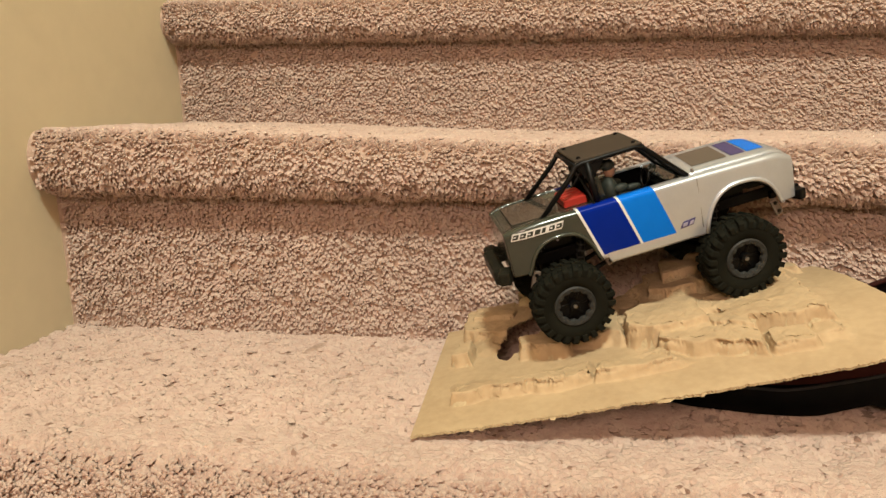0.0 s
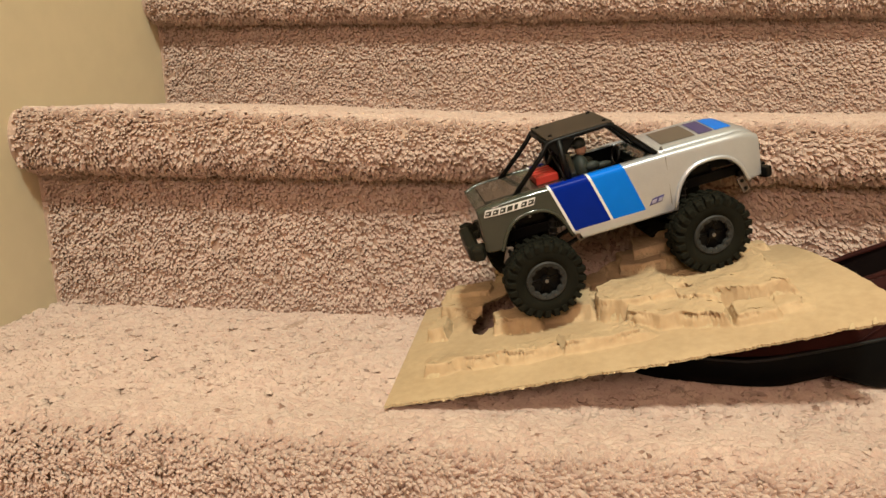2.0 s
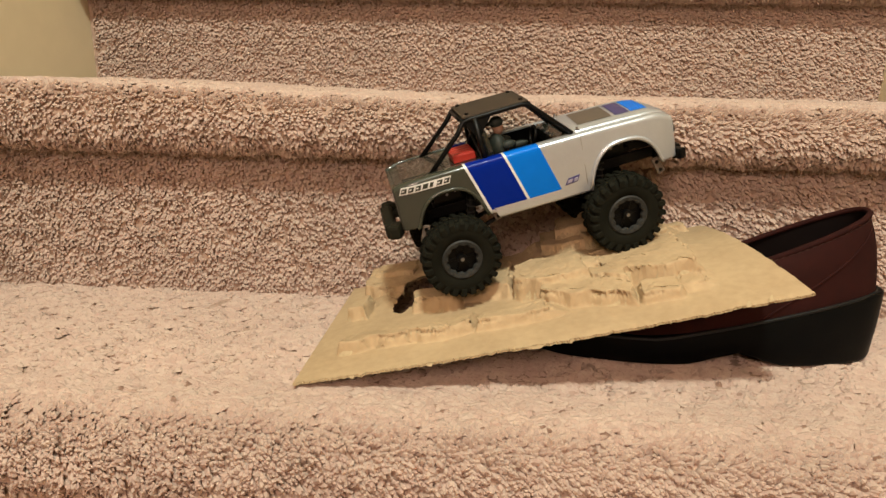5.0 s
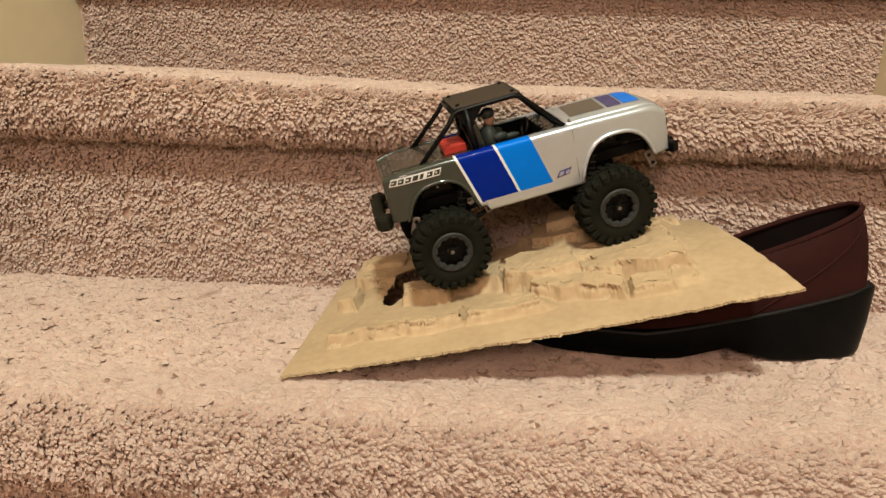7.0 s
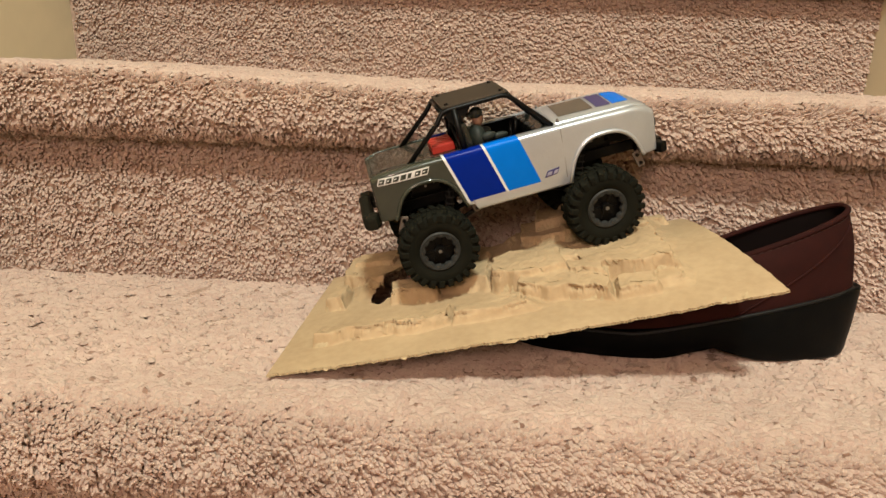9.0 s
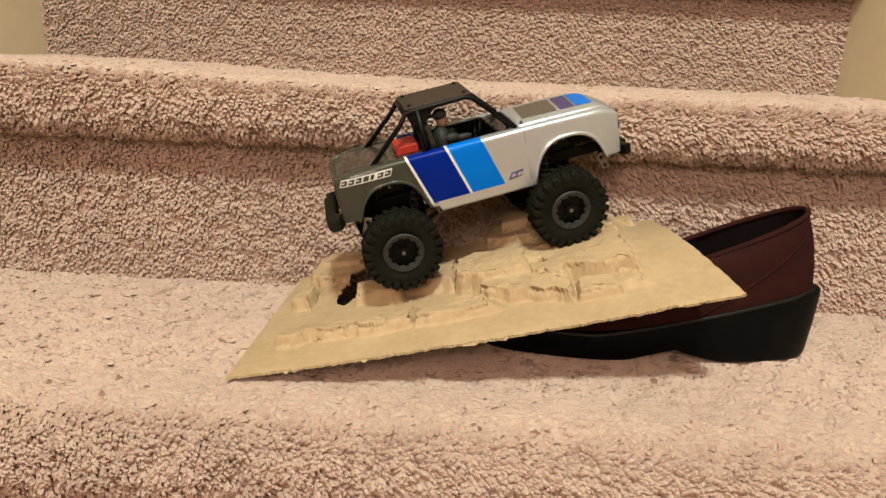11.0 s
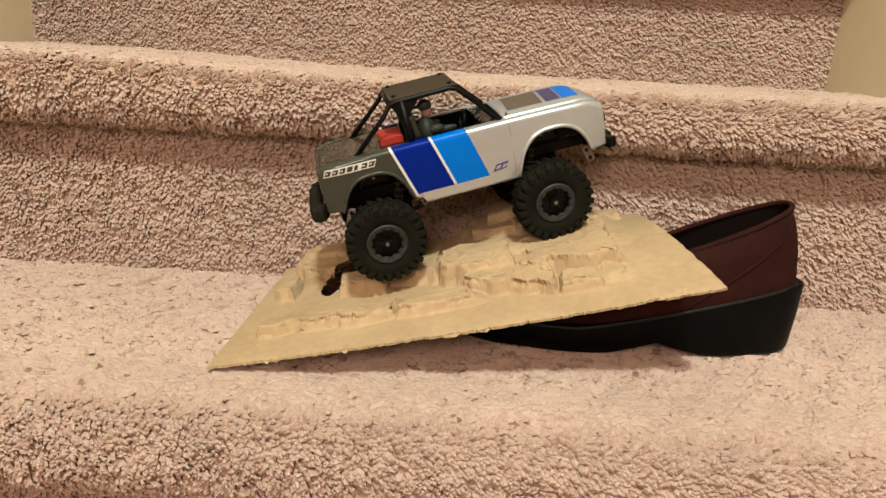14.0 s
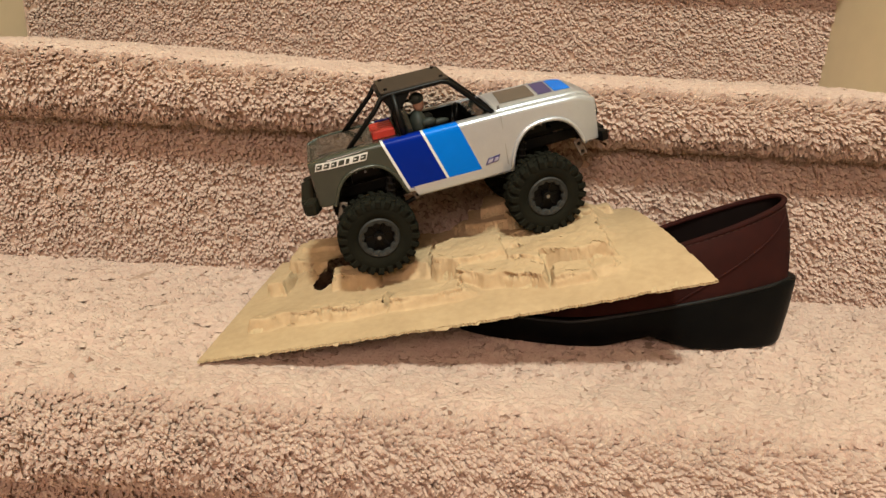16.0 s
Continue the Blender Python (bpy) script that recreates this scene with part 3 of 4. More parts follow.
    for line in edges:
        pts = []
        for (s0, r0), (s1, r1) in zip(line, line[1:]):
            count = max(4, int(math.hypot((s1 - s0) * SHEET_L, (r1 - r0) * SHEET_W) / 0.9))
            pts += [(s0 + (s1 - s0) * q / count, r0 + (r1 - r0) * q / count) for q in range(count)]
        wander, run, bm = 0.0, [], bmesh.new()
        for s0, r0 in pts + [(0, 0)]:
            wander = 0.8 * wander + rng.uniform(-0.006, 0.006)
            if (s0, r0) == (0, 0) or rng.random() < 0.06:
                if len(run) > 3:
                    rows = []
                    for k, (u, v) in enumerate(run):
                        i, j = min(ns, int(u * ns)), min(nr, int(v * nr))
                        size = math.sin(math.pi * (k + 0.3) / (len(run) - 0.4)) * rng.uniform(0.6, 1.2)
                        at = Vector(top[i, j]) + Vector((0, 0.0004, -0.0003))
                        rows.append((bm.verts.new(at), bm.verts.new(at + Vector((0, -0.0013 * size, 0.0011 * size)))))
                    for p0, p1 in zip(rows, rows[1:]):
                        bm.faces.new((p0[0], p0[1], p1[1], p1[0]))
                run = []
                continue
            run.append((s0, r0 + wander))
        part("torn_lip", bm, KRAFT_EDGE, root).modifiers.new("thick", "SOLIDIFY").thickness = 0.0004
    for s, ln in ((0.545, 0.007), (0.48, 0.014), (0.275, 0.005), (0.12, 0.004), (0.88, 0.004), (0.92, 0.004)):
        flap = bmesh.new()
        base = A.lerp(B, s) + Vector((0, -0.0005, -0.0025 * math.sin(math.pi * s) + 0.0012))
        up = Vector((0, -0.0010, -0.0020)) if s < 0.8 else Vector((0.001, 0.005, 0.0030))
        along = (B - A).normalized() * ln
        flap.faces.new([flap.verts.new(v) for v in (base - along / 2, base + along / 2, base + along * 0.25 + up, base - along * 0.3 + up * 0.7)])
        part("torn_flap", flap, KRAFT_EDGE, root).modifiers.new("thick", "SOLIDIFY").thickness = 0.0007
    return root


build_ramp()

# ---- shoe ----


def build_shoe():
    """A low clog with a wedge sole; x runs from heel (0) to toe (-0.27)."""
    root = thing("shoe", "dark burgundy nubuck slip-on shoe with thick black wedge sole", "shoe", pose(0.379, 0.489, 0.0, 0, 0, 0))
    L = 0.272
    N = 72

    def outline(t, grow=1.0):
        # t: 0 at the heel's back, once round
        x = -L / 2 + L / 2 * math.cos(t)
        u = -x / L
        half = 0.034 + 0.011 * math.sin(min(1, u * 1.3) * math.pi / 2)
        k = abs(math.sin(t)) ** 0.72
        y = half * k * (1 if math.sin(t) >= 0 else -1)
        return Vector((x * (1 + (grow - 1) * 0.3), y * grow, 0))

    def sole_top(x):
        u = -x / L
        return 0.0560 - 0.034 * min(1, max(0, (u - 0.02) / 0.60)) ** 1.05

    def sole_low(x):
        u = -x / L
        arch = 0.011 * math.exp(-((u - 0.41) / 0.09) ** 2)
        toe = 0.004 * max(0, (u - 0.85) / 0.15) ** 2
        return arch + toe + 0.003 * max(0, 1 - u / 0.05) ** 2

    # sole
    bm = bmesh.new()
    rings = []
    for f, grow in ((0.0, 0.93), (0.05, 0.99), (0.5, 1.03), (0.90, 1.06), (0.98, 1.05), (1.0, 1.0)):
        ring = []
        for i in range(N):
            p = outline(2 * math.pi * i / N, grow)
            if p.x > -0.03:
                p.x += (0.0062 - 0.0040 * (1 - f) ** 2.0) * (1 + p.x / 0.03)
            z = sole_low(p.x) * (1 - f) + sole_top(p.x) * f
            ring.append(bm.verts.new((p.x, p.y, z)))
        rings.append(ring)
    for a, b in zip(rings, rings[1:]):
        for i in range(N):
            bm.faces.new((a[i], a[(i + 1) % N], b[(i + 1) % N], b[i]))
    bm.faces.new(rings[0][::-1])
    bm.faces.new(rings[-1])
    part("wedge_sole", bm, SOLE, root, "black rubber wedge sole", smooth=True)

    def rim(t):
        # the opening
        x = -0.080 + 0.066 * math.cos(t)
        y = 0.0275 * (abs(math.sin(t)) ** 0.8) * (1 if math.sin(t) >= 0 else -1)
        u = max(0.0, (-0.014 - x) / 0.132)
        z = 0.1165 - 0.058 * u ** 0.95
        return Vector((x, y, z))

    bm = bmesh.new()
    rings = []
    for f in (0.0, 0.12, 0.3, 0.5, 0.7, 0.86, 0.95, 1.0):
        ring = []
        for i in range(N):
            t = 2 * math.pi * i / N
            o, r = outline(t, 0.985), rim(t)
            o.z = sole_top(o.x) - 0.002
            p = o.lerp(r, f)
            rise = math.sin(f * math.pi) * (0.010 + 0.012 * max(0, -o.x / L - 0.45))
            out = (o - Vector((-L * 0.4, 0, 0))).normalized()
            p += Vector((out.x * 0.3, out.y * 0.55, 0)) * rise * 0.8 + Vector((0, 0, rise * 0.45))
            ring.append(bm.verts.new(p))
        rings.append(ring)
    for a, b in zip(rings, rings[1:]):
        for i in range(N):
            bm.faces.new((a[i], a[(i + 1) % N], b[(i + 1) % N], b[i]))
    part("upper", bm, SUEDE, root, "dark burgundy nubuck upper", smooth=True)
    tube("collar", [rim(2 * math.pi * i / N) for i in range(N)], 0.0022, SUEDE, root, 8, True, "rolled nubuck collar")
    # lining and insole
    bm = bmesh.new()
    rings = []
    for f in (0.0, 0.3, 0.7, 1.0):
        ring = []
        for i in range(N):
            t = 2 * math.pi * i / N
            r = rim(t)
            c = outline(t, 0.86)
            c.z = sole_top(c.x) + 0.002
            c.x = max(c.x, -0.20)
            p = r.lerp(c, f)
            p.x -= 0.001 * (1 - f)
            ring.append(bm.verts.new(p))
        rings.append(ring)
    for a, b in zip(rings, rings[1:]):
        for i in range(N):
            bm.faces.new((a[i], a[(i + 1) % N], b[(i + 1) % N], b[i]))
    bm.faces.new(rings[-1])
    part("lining", bm, LINING, root, "black inner lining", smooth=True)

    def on_side(t, f):
        o, r = outline(t, 0.985), rim(t)
        o.z = sole_top(o.x) - 0.002
        p = o.lerp(r, f)
        rise = math.sin(f * math.pi) * (0.010 + 0.012 * max(0, -o.x / L - 0.45))
        out = (o - Vector((-L * 0.4, 0, 0))).normalized()
        return p + Vector((out.x * 0.3, out.y * 0.55, 0)) * rise * 0.8 + Vector((0, 0, rise * 0.45)) + Vector((out.x, out.y, 0)) * 0.0003
    for sgn in (-1, 1):
        tube("seam", [on_side(sgn * (1.30 - 0.95 * k / 14), 0.02 + 0.80 * (k / 14) ** 0.8) for k in range(15)], 0.0010, SUEDE, root, 6, label="raised side panel seam")
        for k in range(20):
            t0 = sgn * (0.25 + 1.5 * k / 20)
            tube("stitch", [on_side(t0, 0.93), on_side(t0 + sgn * 0.045, 0.93)], 0.00042, THREAD, root, 4)
    tube("welt", [Vector((outline(2 * math.pi * i / N, 1.035).x, outline(2 * math.pi * i / N, 1.035).y, sole_top(outline(2 * math.pi * i / N).x) - 0.0008)) for i in range(N)], 0.0014, WELT, root, 6, True, "raised rubber welt")
    return root


build_shoe()

# ---- radio-controlled crawler ----
K = 0.001375  # metres per model unit


def V(x, y, z):
    return Vector((x * K, y * K, z * K))


HALF = 27.0          # half the body's width
ARCH = ((0.0, 4.0, 21.0, 37.6), (103.0, 4.0, 23.0, 38.0))  # centre x, base z, half length, top z


BELT = 48.6          # height of the shoulder amidships


def belt(x):
    """Height of the body's shoulder."""
    nose = 4.2 * max(0, (x - 120) / 14) ** 2.2
    tail = 1.6 * max(0, (-x - 17) / 11) ** 2
    return BELT - 1.0 * max(0, (x - 75) / 55) ** 2 - 0.8 * max(0, -x / 26) - nose - tail


def skirt(x):
    """Height of the body's lower edge."""
    if x < -16:
        z = 21.0
    elif x < 25:
        z = 17.5
    elif x < 82:
        z = 14.0
    else:
        z = 19.5
    for cx, base, half, top in ARCH:
        u = (x - cx) / half
        if abs(u) < 1:
            z = max(z, base + (top - base) * (1 - abs(u) ** 2.6) ** (1 / 2.2))
    return z


def body_half(x):
    """Half width, drawn in at the ends."""
    return HALF - 3.0 * max(0, (x - 115) / 18) ** 2 - 2.0 * max(0, (-x - 14) / 12) ** 2


def livery(zone):
    """Paint that is dark at the back, silver ahead, with two slanted blue bands between white lines."""
    return {"a": GREEN_GREY, "w": WHITE, "d": DARK_BLUE, "l": LIGHT_BLUE, "s": SILVER}[zone]


def band(q, z):
    """Which colour the side has in column q at height z."""
    if q < 11.5:
        return "a"
    if q > 54.5 or z < 19.5:
        return "s"
    if q < 13.0 or 34.0 < q < 35.5:
        return "w"
    return "d" if q < 34.0 else "l"


def slant(x):
    """How far a column of the side panel leans with the bands."""
    return 0.31 * min(1.0, max(0.0, (x + 18) / 26)) * min(1.0, max(0.0, (84 - x) / 24))


def side_shell(sgn, truck):
    cols = [-28 + 162 * i / 324 for i in range(325)]
    rows = 26
    verts, faces, mats = [], [], []
    for q in cols:
        lean = slant(q)
        lo = skirt(q + lean * 32)
        lo = skirt(q + lean * (50 - lo))
        hi = belt(q)
        for j in range(rows + 1):
            z = lo + (hi - 3.0 - lo) * j / rows
            x = q + lean * (50 - z)
            bulge = 1.2 * math.sin(math.pi * (z - 12) / 46)
            verts.append(V(x, sgn * (body_half(x) - 1.2 + bulge), z))
        w = body_half(q)
        for a in (22, 45, 68, 90):
            t = radians(a)
            z = hi - 3.0 + 3.0 * math.sin(t)
            verts.append(V(q + lean * (50 - z), sgn * (w - 3.2 + 3.0 * math.cos(t)), z))
        verts.append(V(q + lean * (50 - hi), sgn * (w - 6.0), hi + 0.1))
    per = rows + 6
    order = "awdls"
    for i in range(len(cols) - 1):
        for j in range(per - 1):
            a = i * per + j
            q = (a, a + per, a + per + 1, a + 1)
            z = sum((verts[k].z for k in q)) / 4 / K
            mats.append(order.index(band((cols[i] + cols[i + 1]) / 2, z)))
            faces.append(q if sgn < 0 else q[::-1])
    ob = link_mesh("side_panel", verts, faces, GREEN_GREY, truck)
    ob.data.materials.clear()
    for z in order:
        ob.data.materials.append(livery(z))
    ob.data.polygons.foreach_set("material_index", mats)
    for z in order:
        ob.data.materials.append(BLACK)
    m = ob.modifiers.new("thick", "SOLIDIFY")
    m.thickness, m.offset, m.material_offset = 0.9 * K, -1, 5
    tagged(ob, "side panel in grey-green and silver with two blue bands")
    # arch flares
    for cx, base, half, top in ARCH:
        pts = []
        for k in range(33):
            u = -0.97 + 1.94 * k / 32
            x = cx + half * u
            z = skirt(x)
            pts.append(V(x, sgn * (body_half(x) + 0.3), z + 0.4))
        bm = add_tube(bmesh.new(), pts, 1.15 * K, 8)
        part("arch_flare", bm, GREEN_GREY if cx < 50 else SILVER, ob, smooth=True)
    return ob


def plate(name, corners, thick, material, parent, label=""):
    """A bevelled four-cornered plate."""
    bm = bmesh.new()
    n = (corners[1] - corners[0]).cross(corners[3] - corners[0]).normalized() * thick / 2
    a = [bm.verts.new(c - n) for c in corners]
    b = [bm.verts.new(c + n) for c in corners]
    bm.faces.new(a[::-1])
    bm.faces.new(b)
    for i in range(4):
        bm.faces.new((a[i], a[(i + 1) % 4], b[(i + 1) % 4], b[i]))
    bmesh.ops.bevel(bm, geom=list(bm.edges), offset=thick * 0.25, segments=1, affect="EDGES")
    return part(name, bm, material, parent, label)


def deck(name, x0, x1, crown, material, parent, label):
    """A crowned panel between the shoulders."""
    n, m = 24, 12
    verts, faces = [], []
    for i in range(n + 1):
        x = x0 + (x1 - x0) * i / n
        w = body_half(x) - 5.0
        for j in range(m + 1):
            f = -1 + 2 * j / m
            verts.append(V(x, f * w, belt(x) + 0.12 + crown * (1 - abs(f) ** 4)))
    for i in range(n):
        for j in range(m):
            a = i * (m + 1) + j
            faces.append((a, a + m + 1, a + m + 2, a + 1))
    ob = link_mesh(name, verts, faces, material, parent)
    s = ob.modifiers.new("thick", "SOLIDIFY")
    s.thickness, s.offset = 0.8 * K, -1
    return tagged(ob, label)


def hood_patch(name, x0, x1, slant, y0, y1, material, parent):
    """A thin decal that follows the bonnet's crown."""
    verts, faces = [], []
    n, m = 10, 8
    for j in range(n + 1):
        y = y0 + (y1 - y0) * j / n
        for i in range(m + 1):
            x = x0 + (x1 - x0) * i / m + slant * (y - y0)
            w = body_half(x) - 5.0
            verts.append(V(x, y, belt(x) + 0.12 + 1.6 * (1 - abs(y / w) ** 4) + 0.22))
    for j in range(n):
        for i in range(m):
            a = j * (m + 1) + i
            faces.append((a, a + 1, a + m + 2, a + m + 1))
    return link_mesh(name, verts, faces, material, parent)


def tread_mesh(name, profile, half, skew):
    """A rubber block: a profile in radius and width, thick along the tread."""
    bm = bmesh.new()
    rings = []
    for f in (-1, 1):
        rings.append([bm.verts.new(V(r, w, f * half + skew * w)) for r, w in profile])
    n = len(profile)
    bm.faces.new(rings[0])
    bm.faces.new(rings[1][::-1])
    for j in range(n):
        bm.faces.new((rings[0][j], rings[1][j], rings[1][(j + 1) % n], rings[0][(j + 1) % n]))
    bmesh.ops.recalc_face_normals(bm, faces=bm.faces)
    bmesh.ops.bevel(bm, geom=list(bm.edges), offset=0.28 * K, segments=1, affect="EDGES")
    me = bpy.data.meshes.new(name)
    bm.to_mesh(me)
    bm.free()
    me.materials.append(TYRE)
    return me


LUG, BLOCK = {}, {}
for side_sign in (-1, 1):
    LUG[side_sign] = tread_mesh("lug", [(20.6, side_sign * 1.6), (22.7, side_sign * 1.9), (22.5, side_sign * 7.6), (21.4, side_sign * 8.9), (17.6, side_sign * 8.7), (17.6, side_sign * 7.8), (19.8, side_sign * 7.0)], 1.55, side_sign * 0.18)
    BLOCK[side_sign] = tread_mesh("tread_block", [(20.8, side_sign * 0.6), (22.4, side_sign * 0.7), (22.3, side_sign * 4.4), (20.8, side_sign * 4.6)], 1.05, side_sign * 0.25)


def wheel(truck, x, sgn):
    """One wheel: lugged tyre, beadlock ring, hub. Its axle is along y."""
    hub = new("wheel")
    hub.parent = truck
    hub.location = V(x, sgn * 29.5, -2.1 if x > 50 else 0)
    R, W = 22.6, 8.2
    bm = bmesh.new()
    prof = [(11.2, -6.6), (13.5, -8.0), (17.5, -8.3), (20.2, -7.4), (21.2, -5.0), (21.4, 0), (21.2, 5.0), (20.2, 7.4), (17.5, 8.3), (13.5, 8.0), (11.2, 6.6)]
    seg = 48
    rings = [[bm.verts.new(V(r * math.cos(t), w, r * math.sin(t))) for r, w in prof] for t in (2 * math.pi * k / seg for k in range(seg))]
    for k in range(seg):
        a, b = rings[k], rings[(k + 1) % seg]
        for j in range(len(prof) - 1):
            bm.faces.new((a[j], a[j + 1], b[j + 1], b[j]))
    part("tyre", bm, TYRE, hub, "black rubber crawler tyre carcass", smooth=True)
    for k in range(24):
        for s in (-1, 1):
            t = 2 * math.pi * (k + (0.5 if s > 0 else 0)) / 24
            for me, turn in ((LUG[s], t), (BLOCK[s], t + math.pi / 24)):
                lug = new(me.name, me)
                lug.parent = hub
                lug.matrix_basis = Matrix.Rotation(-turn, 4, "Y")
    o = sgn
    bm = bmesh.new()
    ring = []
    for k in range(64):
        t = 2 * math.pi * k / 64
        inner = 8.1 + 0.55 * max(-0.6, math.cos(t * 12))
        ring.append([bm.verts.new(V(r * math.cos(t), o * w, r * math.sin(t))) for r, w in ((inner, 5.6), (inner + 0.5, 7.4), (10.8, 7.9), (11.5, 7.3), (11.6, 5.8))])
    for k in range(64):
        a, b = ring[k], ring[(k + 1) % 64]
        for j in range(4):
            bm.faces.new((a[j], a[j + 1], b[j + 1], b[j]))
    for k in range(12):
        t = 2 * math.pi * (k + 0.5) / 12
        add_disc(bm, V(9.6 * math.cos(t), o * 7.9, 9.6 * math.sin(t)), (0, o, 0), 0.55 * K, 0.5 * K, 8)
    part("beadlock_ring", bm, RIM_GREY, hub, "dark grey beadlock ring", smooth=False)
    bm = add_disc(bmesh.new(), V(0, o * 1.2, 0), (0, 1, 0), 9.5 * K, 4.0 * K, 32)
    part("hub", bm, BLACK, hub, "black hub disc")
    for k in range(6):
        t = 2 * math.pi * k / 6
        part("spoke", add_box(bmesh.new(), V(4.6 * math.cos(t), o * 3.4, 4.6 * math.sin(t)), V(6.2, 0.9, 1.6), 0.3 * K, Matrix.Rotation(-t, 3, "Y"), 1), BLACK, hub)
    bm = add_disc(bmesh.new(), V(0, o * 5.0, 0), (0, 1, 0), 2.6 * K, 3.4 * K, 20)
    part("hub_cap", bm, BLACK, hub)
    bm = add_disc(bmesh.new(), V(0, o * 7.0, 0), (0, 1, 0), 1.15 * K, 0.8 * K, 6)
    part("wheel_nut", bm, CHROME, hub, "small steel wheel nut")
    return hub


def build_truck(m):
    truck = thing("toy_truck", "radio-controlled crawler truck with silver, grey-green and blue body", "toy truck", m)
    for sgn in (-1, 1):
        side = side_shell(sgn, truck)
        # maker's mark as plain bars on a slanted white field
        def on_side(x, z, out=0.0):
            return V(x, sgn * (body_half(x) - 1.2 + 1.2 * math.sin(math.pi * (z - 12) / 46) + out), z)
        for k in range(7):
            x = -24.9 + 4.02 * k
            w = 3.1 if k != 4 else 2.0
            plate("lettering_field", [on_side(x - 0.8, 41.9, 0.4), on_side(x + 3.3, 41.9, 0.4), on_side(x + 5.1, 45.9, 0.4), on_side(x + 1.0, 45.9, 0.4)][::-sgn], 0.25 * K, WHITE, side)
            plate("lettering_bar", [on_side(x, 42.6, 0.66), on_side(x + w, 42.6, 0.66), on_side(x + w + 1.2, 45.2, 0.66), on_side(x + 1.2, 45.2, 0.66)][::-sgn], 0.2 * K, GREEN_GREY, side)
            if k in (0, 1, 2, 5, 6):
                plate("lettering_slit", [on_side(x + 0.9, 43.7, 0.80), on_side(x + 2.2, 43.7, 0.80), on_side(x + 2.5, 44.3, 0.80), on_side(x + 1.2, 44.3, 0.80)][::-sgn], 0.15 * K, WHITE, side)
        plate("badge", [on_side(66.0, 21.6, 0.1), on_side(73.6, 22.4, 0.1), on_side(75.4, 26.2, 0.1), on_side(68.2, 25.4, 0.1)][::-sgn], 0.25 * K, PURPLE, side)
        for x0, z0, w in ((67.4, 22.5, 2.6), (71.2, 22.7, 2.2)):
            plate("badge_bar", [on_side(x0, z0, 0.3), on_side(x0 + w, z0 + 0.2, 0.3), on_side(x0 + w + 0.9, z0 + 2.2, 0.3), on_side(x0 + 0.9, z0 + 2.0, 0.3)][::-sgn], 0.2 * K, LILAC, side)
        boxed("door_line", V(79.0, sgn * (HALF - 0.25), 33), V(0.14, 0.4, 28), TAUPE, side)
    deck("bonnet", 77, 133.5, 1.6, SILVER, truck, "silver bonnet with coloured bands")
    hood_patch("bonnet_decal", 82.5, 103, 0.10, -14, 14, TAUPE, truck)
    hood_patch("bonnet_decal", 105, 113.5, 0.10, -14, 14, PURPLE, truck)
    hood_patch("bonnet_decal", 114.5, 124, 0.10, -14, 14, LIGHT_BLUE, truck)
    deck("rear_deck", -28, 24, -1.5, GREEN_GREY, truck, "grey-green load bed")
    boxed("bed_panel", V(-9, 0, BELT - 0.9), V(26, 36, 1.2), BED_BROWN, truck, 0.4 * K)
    # front and rear faces
    for x, material, name, z, tall in ((133.4, SILVER, "front_face", 31.6, 23.0), (-27.6, GREEN_GREY, "tailgate", 33.6, 25.0)):
        bm = add_box(bmesh.new(), V(x, 0, z), V(2.2, 2 * body_half(x) - 3.0, tall), 0.9 * K)
        part(name, bm, material, truck)
    boxed("grille", V(134.6, 0, 35.5), V(0.8, 30, 9), BLACK, truck, 0.3 * K)
    for k in range(5):
        boxed("grille_bar", V(135.0, 0, 32.2 + 1.65 * k), V(0.5, 29, 0.6), SILVER, truck)
    for sgn in (-1, 1):
        bm = add_disc(bmesh.new(), V(134.8, sgn * 18.5, 35.5), (1, 0, 0), 4.0 * K, 1.0 * K, 24)
        part("headlight", bm, GLASS_LIGHT, truck, "round dark headlight")
    # bumpers
    bm = add_box(bmesh.new(), V(138.2, 0, 20.2), V(5.0, 34, 7.0), 1.2 * K)
    for sgn in (-1, 1):
        add_box(bm, V(136.0, sgn * 20.5, 20.4), V(4.6, 10, 6.2), 1.0 * K, Matrix.Rotation(-sgn * 0.35, 3, "Z"))
        add_box(bm, V(131.0, sgn * 12, 20.0), V(12, 4, 4), 0.6 * K)
    part("front_bumper", bm, BLACK, truck, "black plastic front bumper with swept ends")
    bm = add_box(bmesh.new(), V(-34.6, 0, 20.5), V(7.5, 36, 9.5), 2.0 * K)
    for sgn in (-1, 1):
        add_box(bm, V(-32.4, sgn * 20.5, 21.5), V(7.0, 10, 8.0), 1.8 * K, Matrix.Rotation(sgn * 0.35, 3, "Z"))
        add_box(bm, V(-26.5, sgn * 13, 20.0), V(14, 4, 4.5), 0.8 * K)
    part("rear_bumper", bm, BUMPER_DARK, truck, "dark angular plastic rear bumper")
    # chassis
    for sgn in (-1, 1):
        boxed("chassis_rail", V(52, sgn * 11, 22), V(160, 2.2, 6), BLACK, truck, 0.5 * K)
        for x in (14, 92):
            tube("shock_absorber", [V(x - 4, sgn * 15, 6), V(x + 1, sgn * 14, 34)], 2.3 * K, BLACK, truck, 10)
            tube("shock_spring", [V(x - 4 + 5 * k / 40 + 0, sgn * 14.6 + 2.6 * math.cos(k * 0.95), 9 + 22 * k / 40 + 0) + V(2.6 * math.sin(k * 0.95), 0, 0) for k in range(41)], 0.5 * K, RIM_GREY, truck, 5)
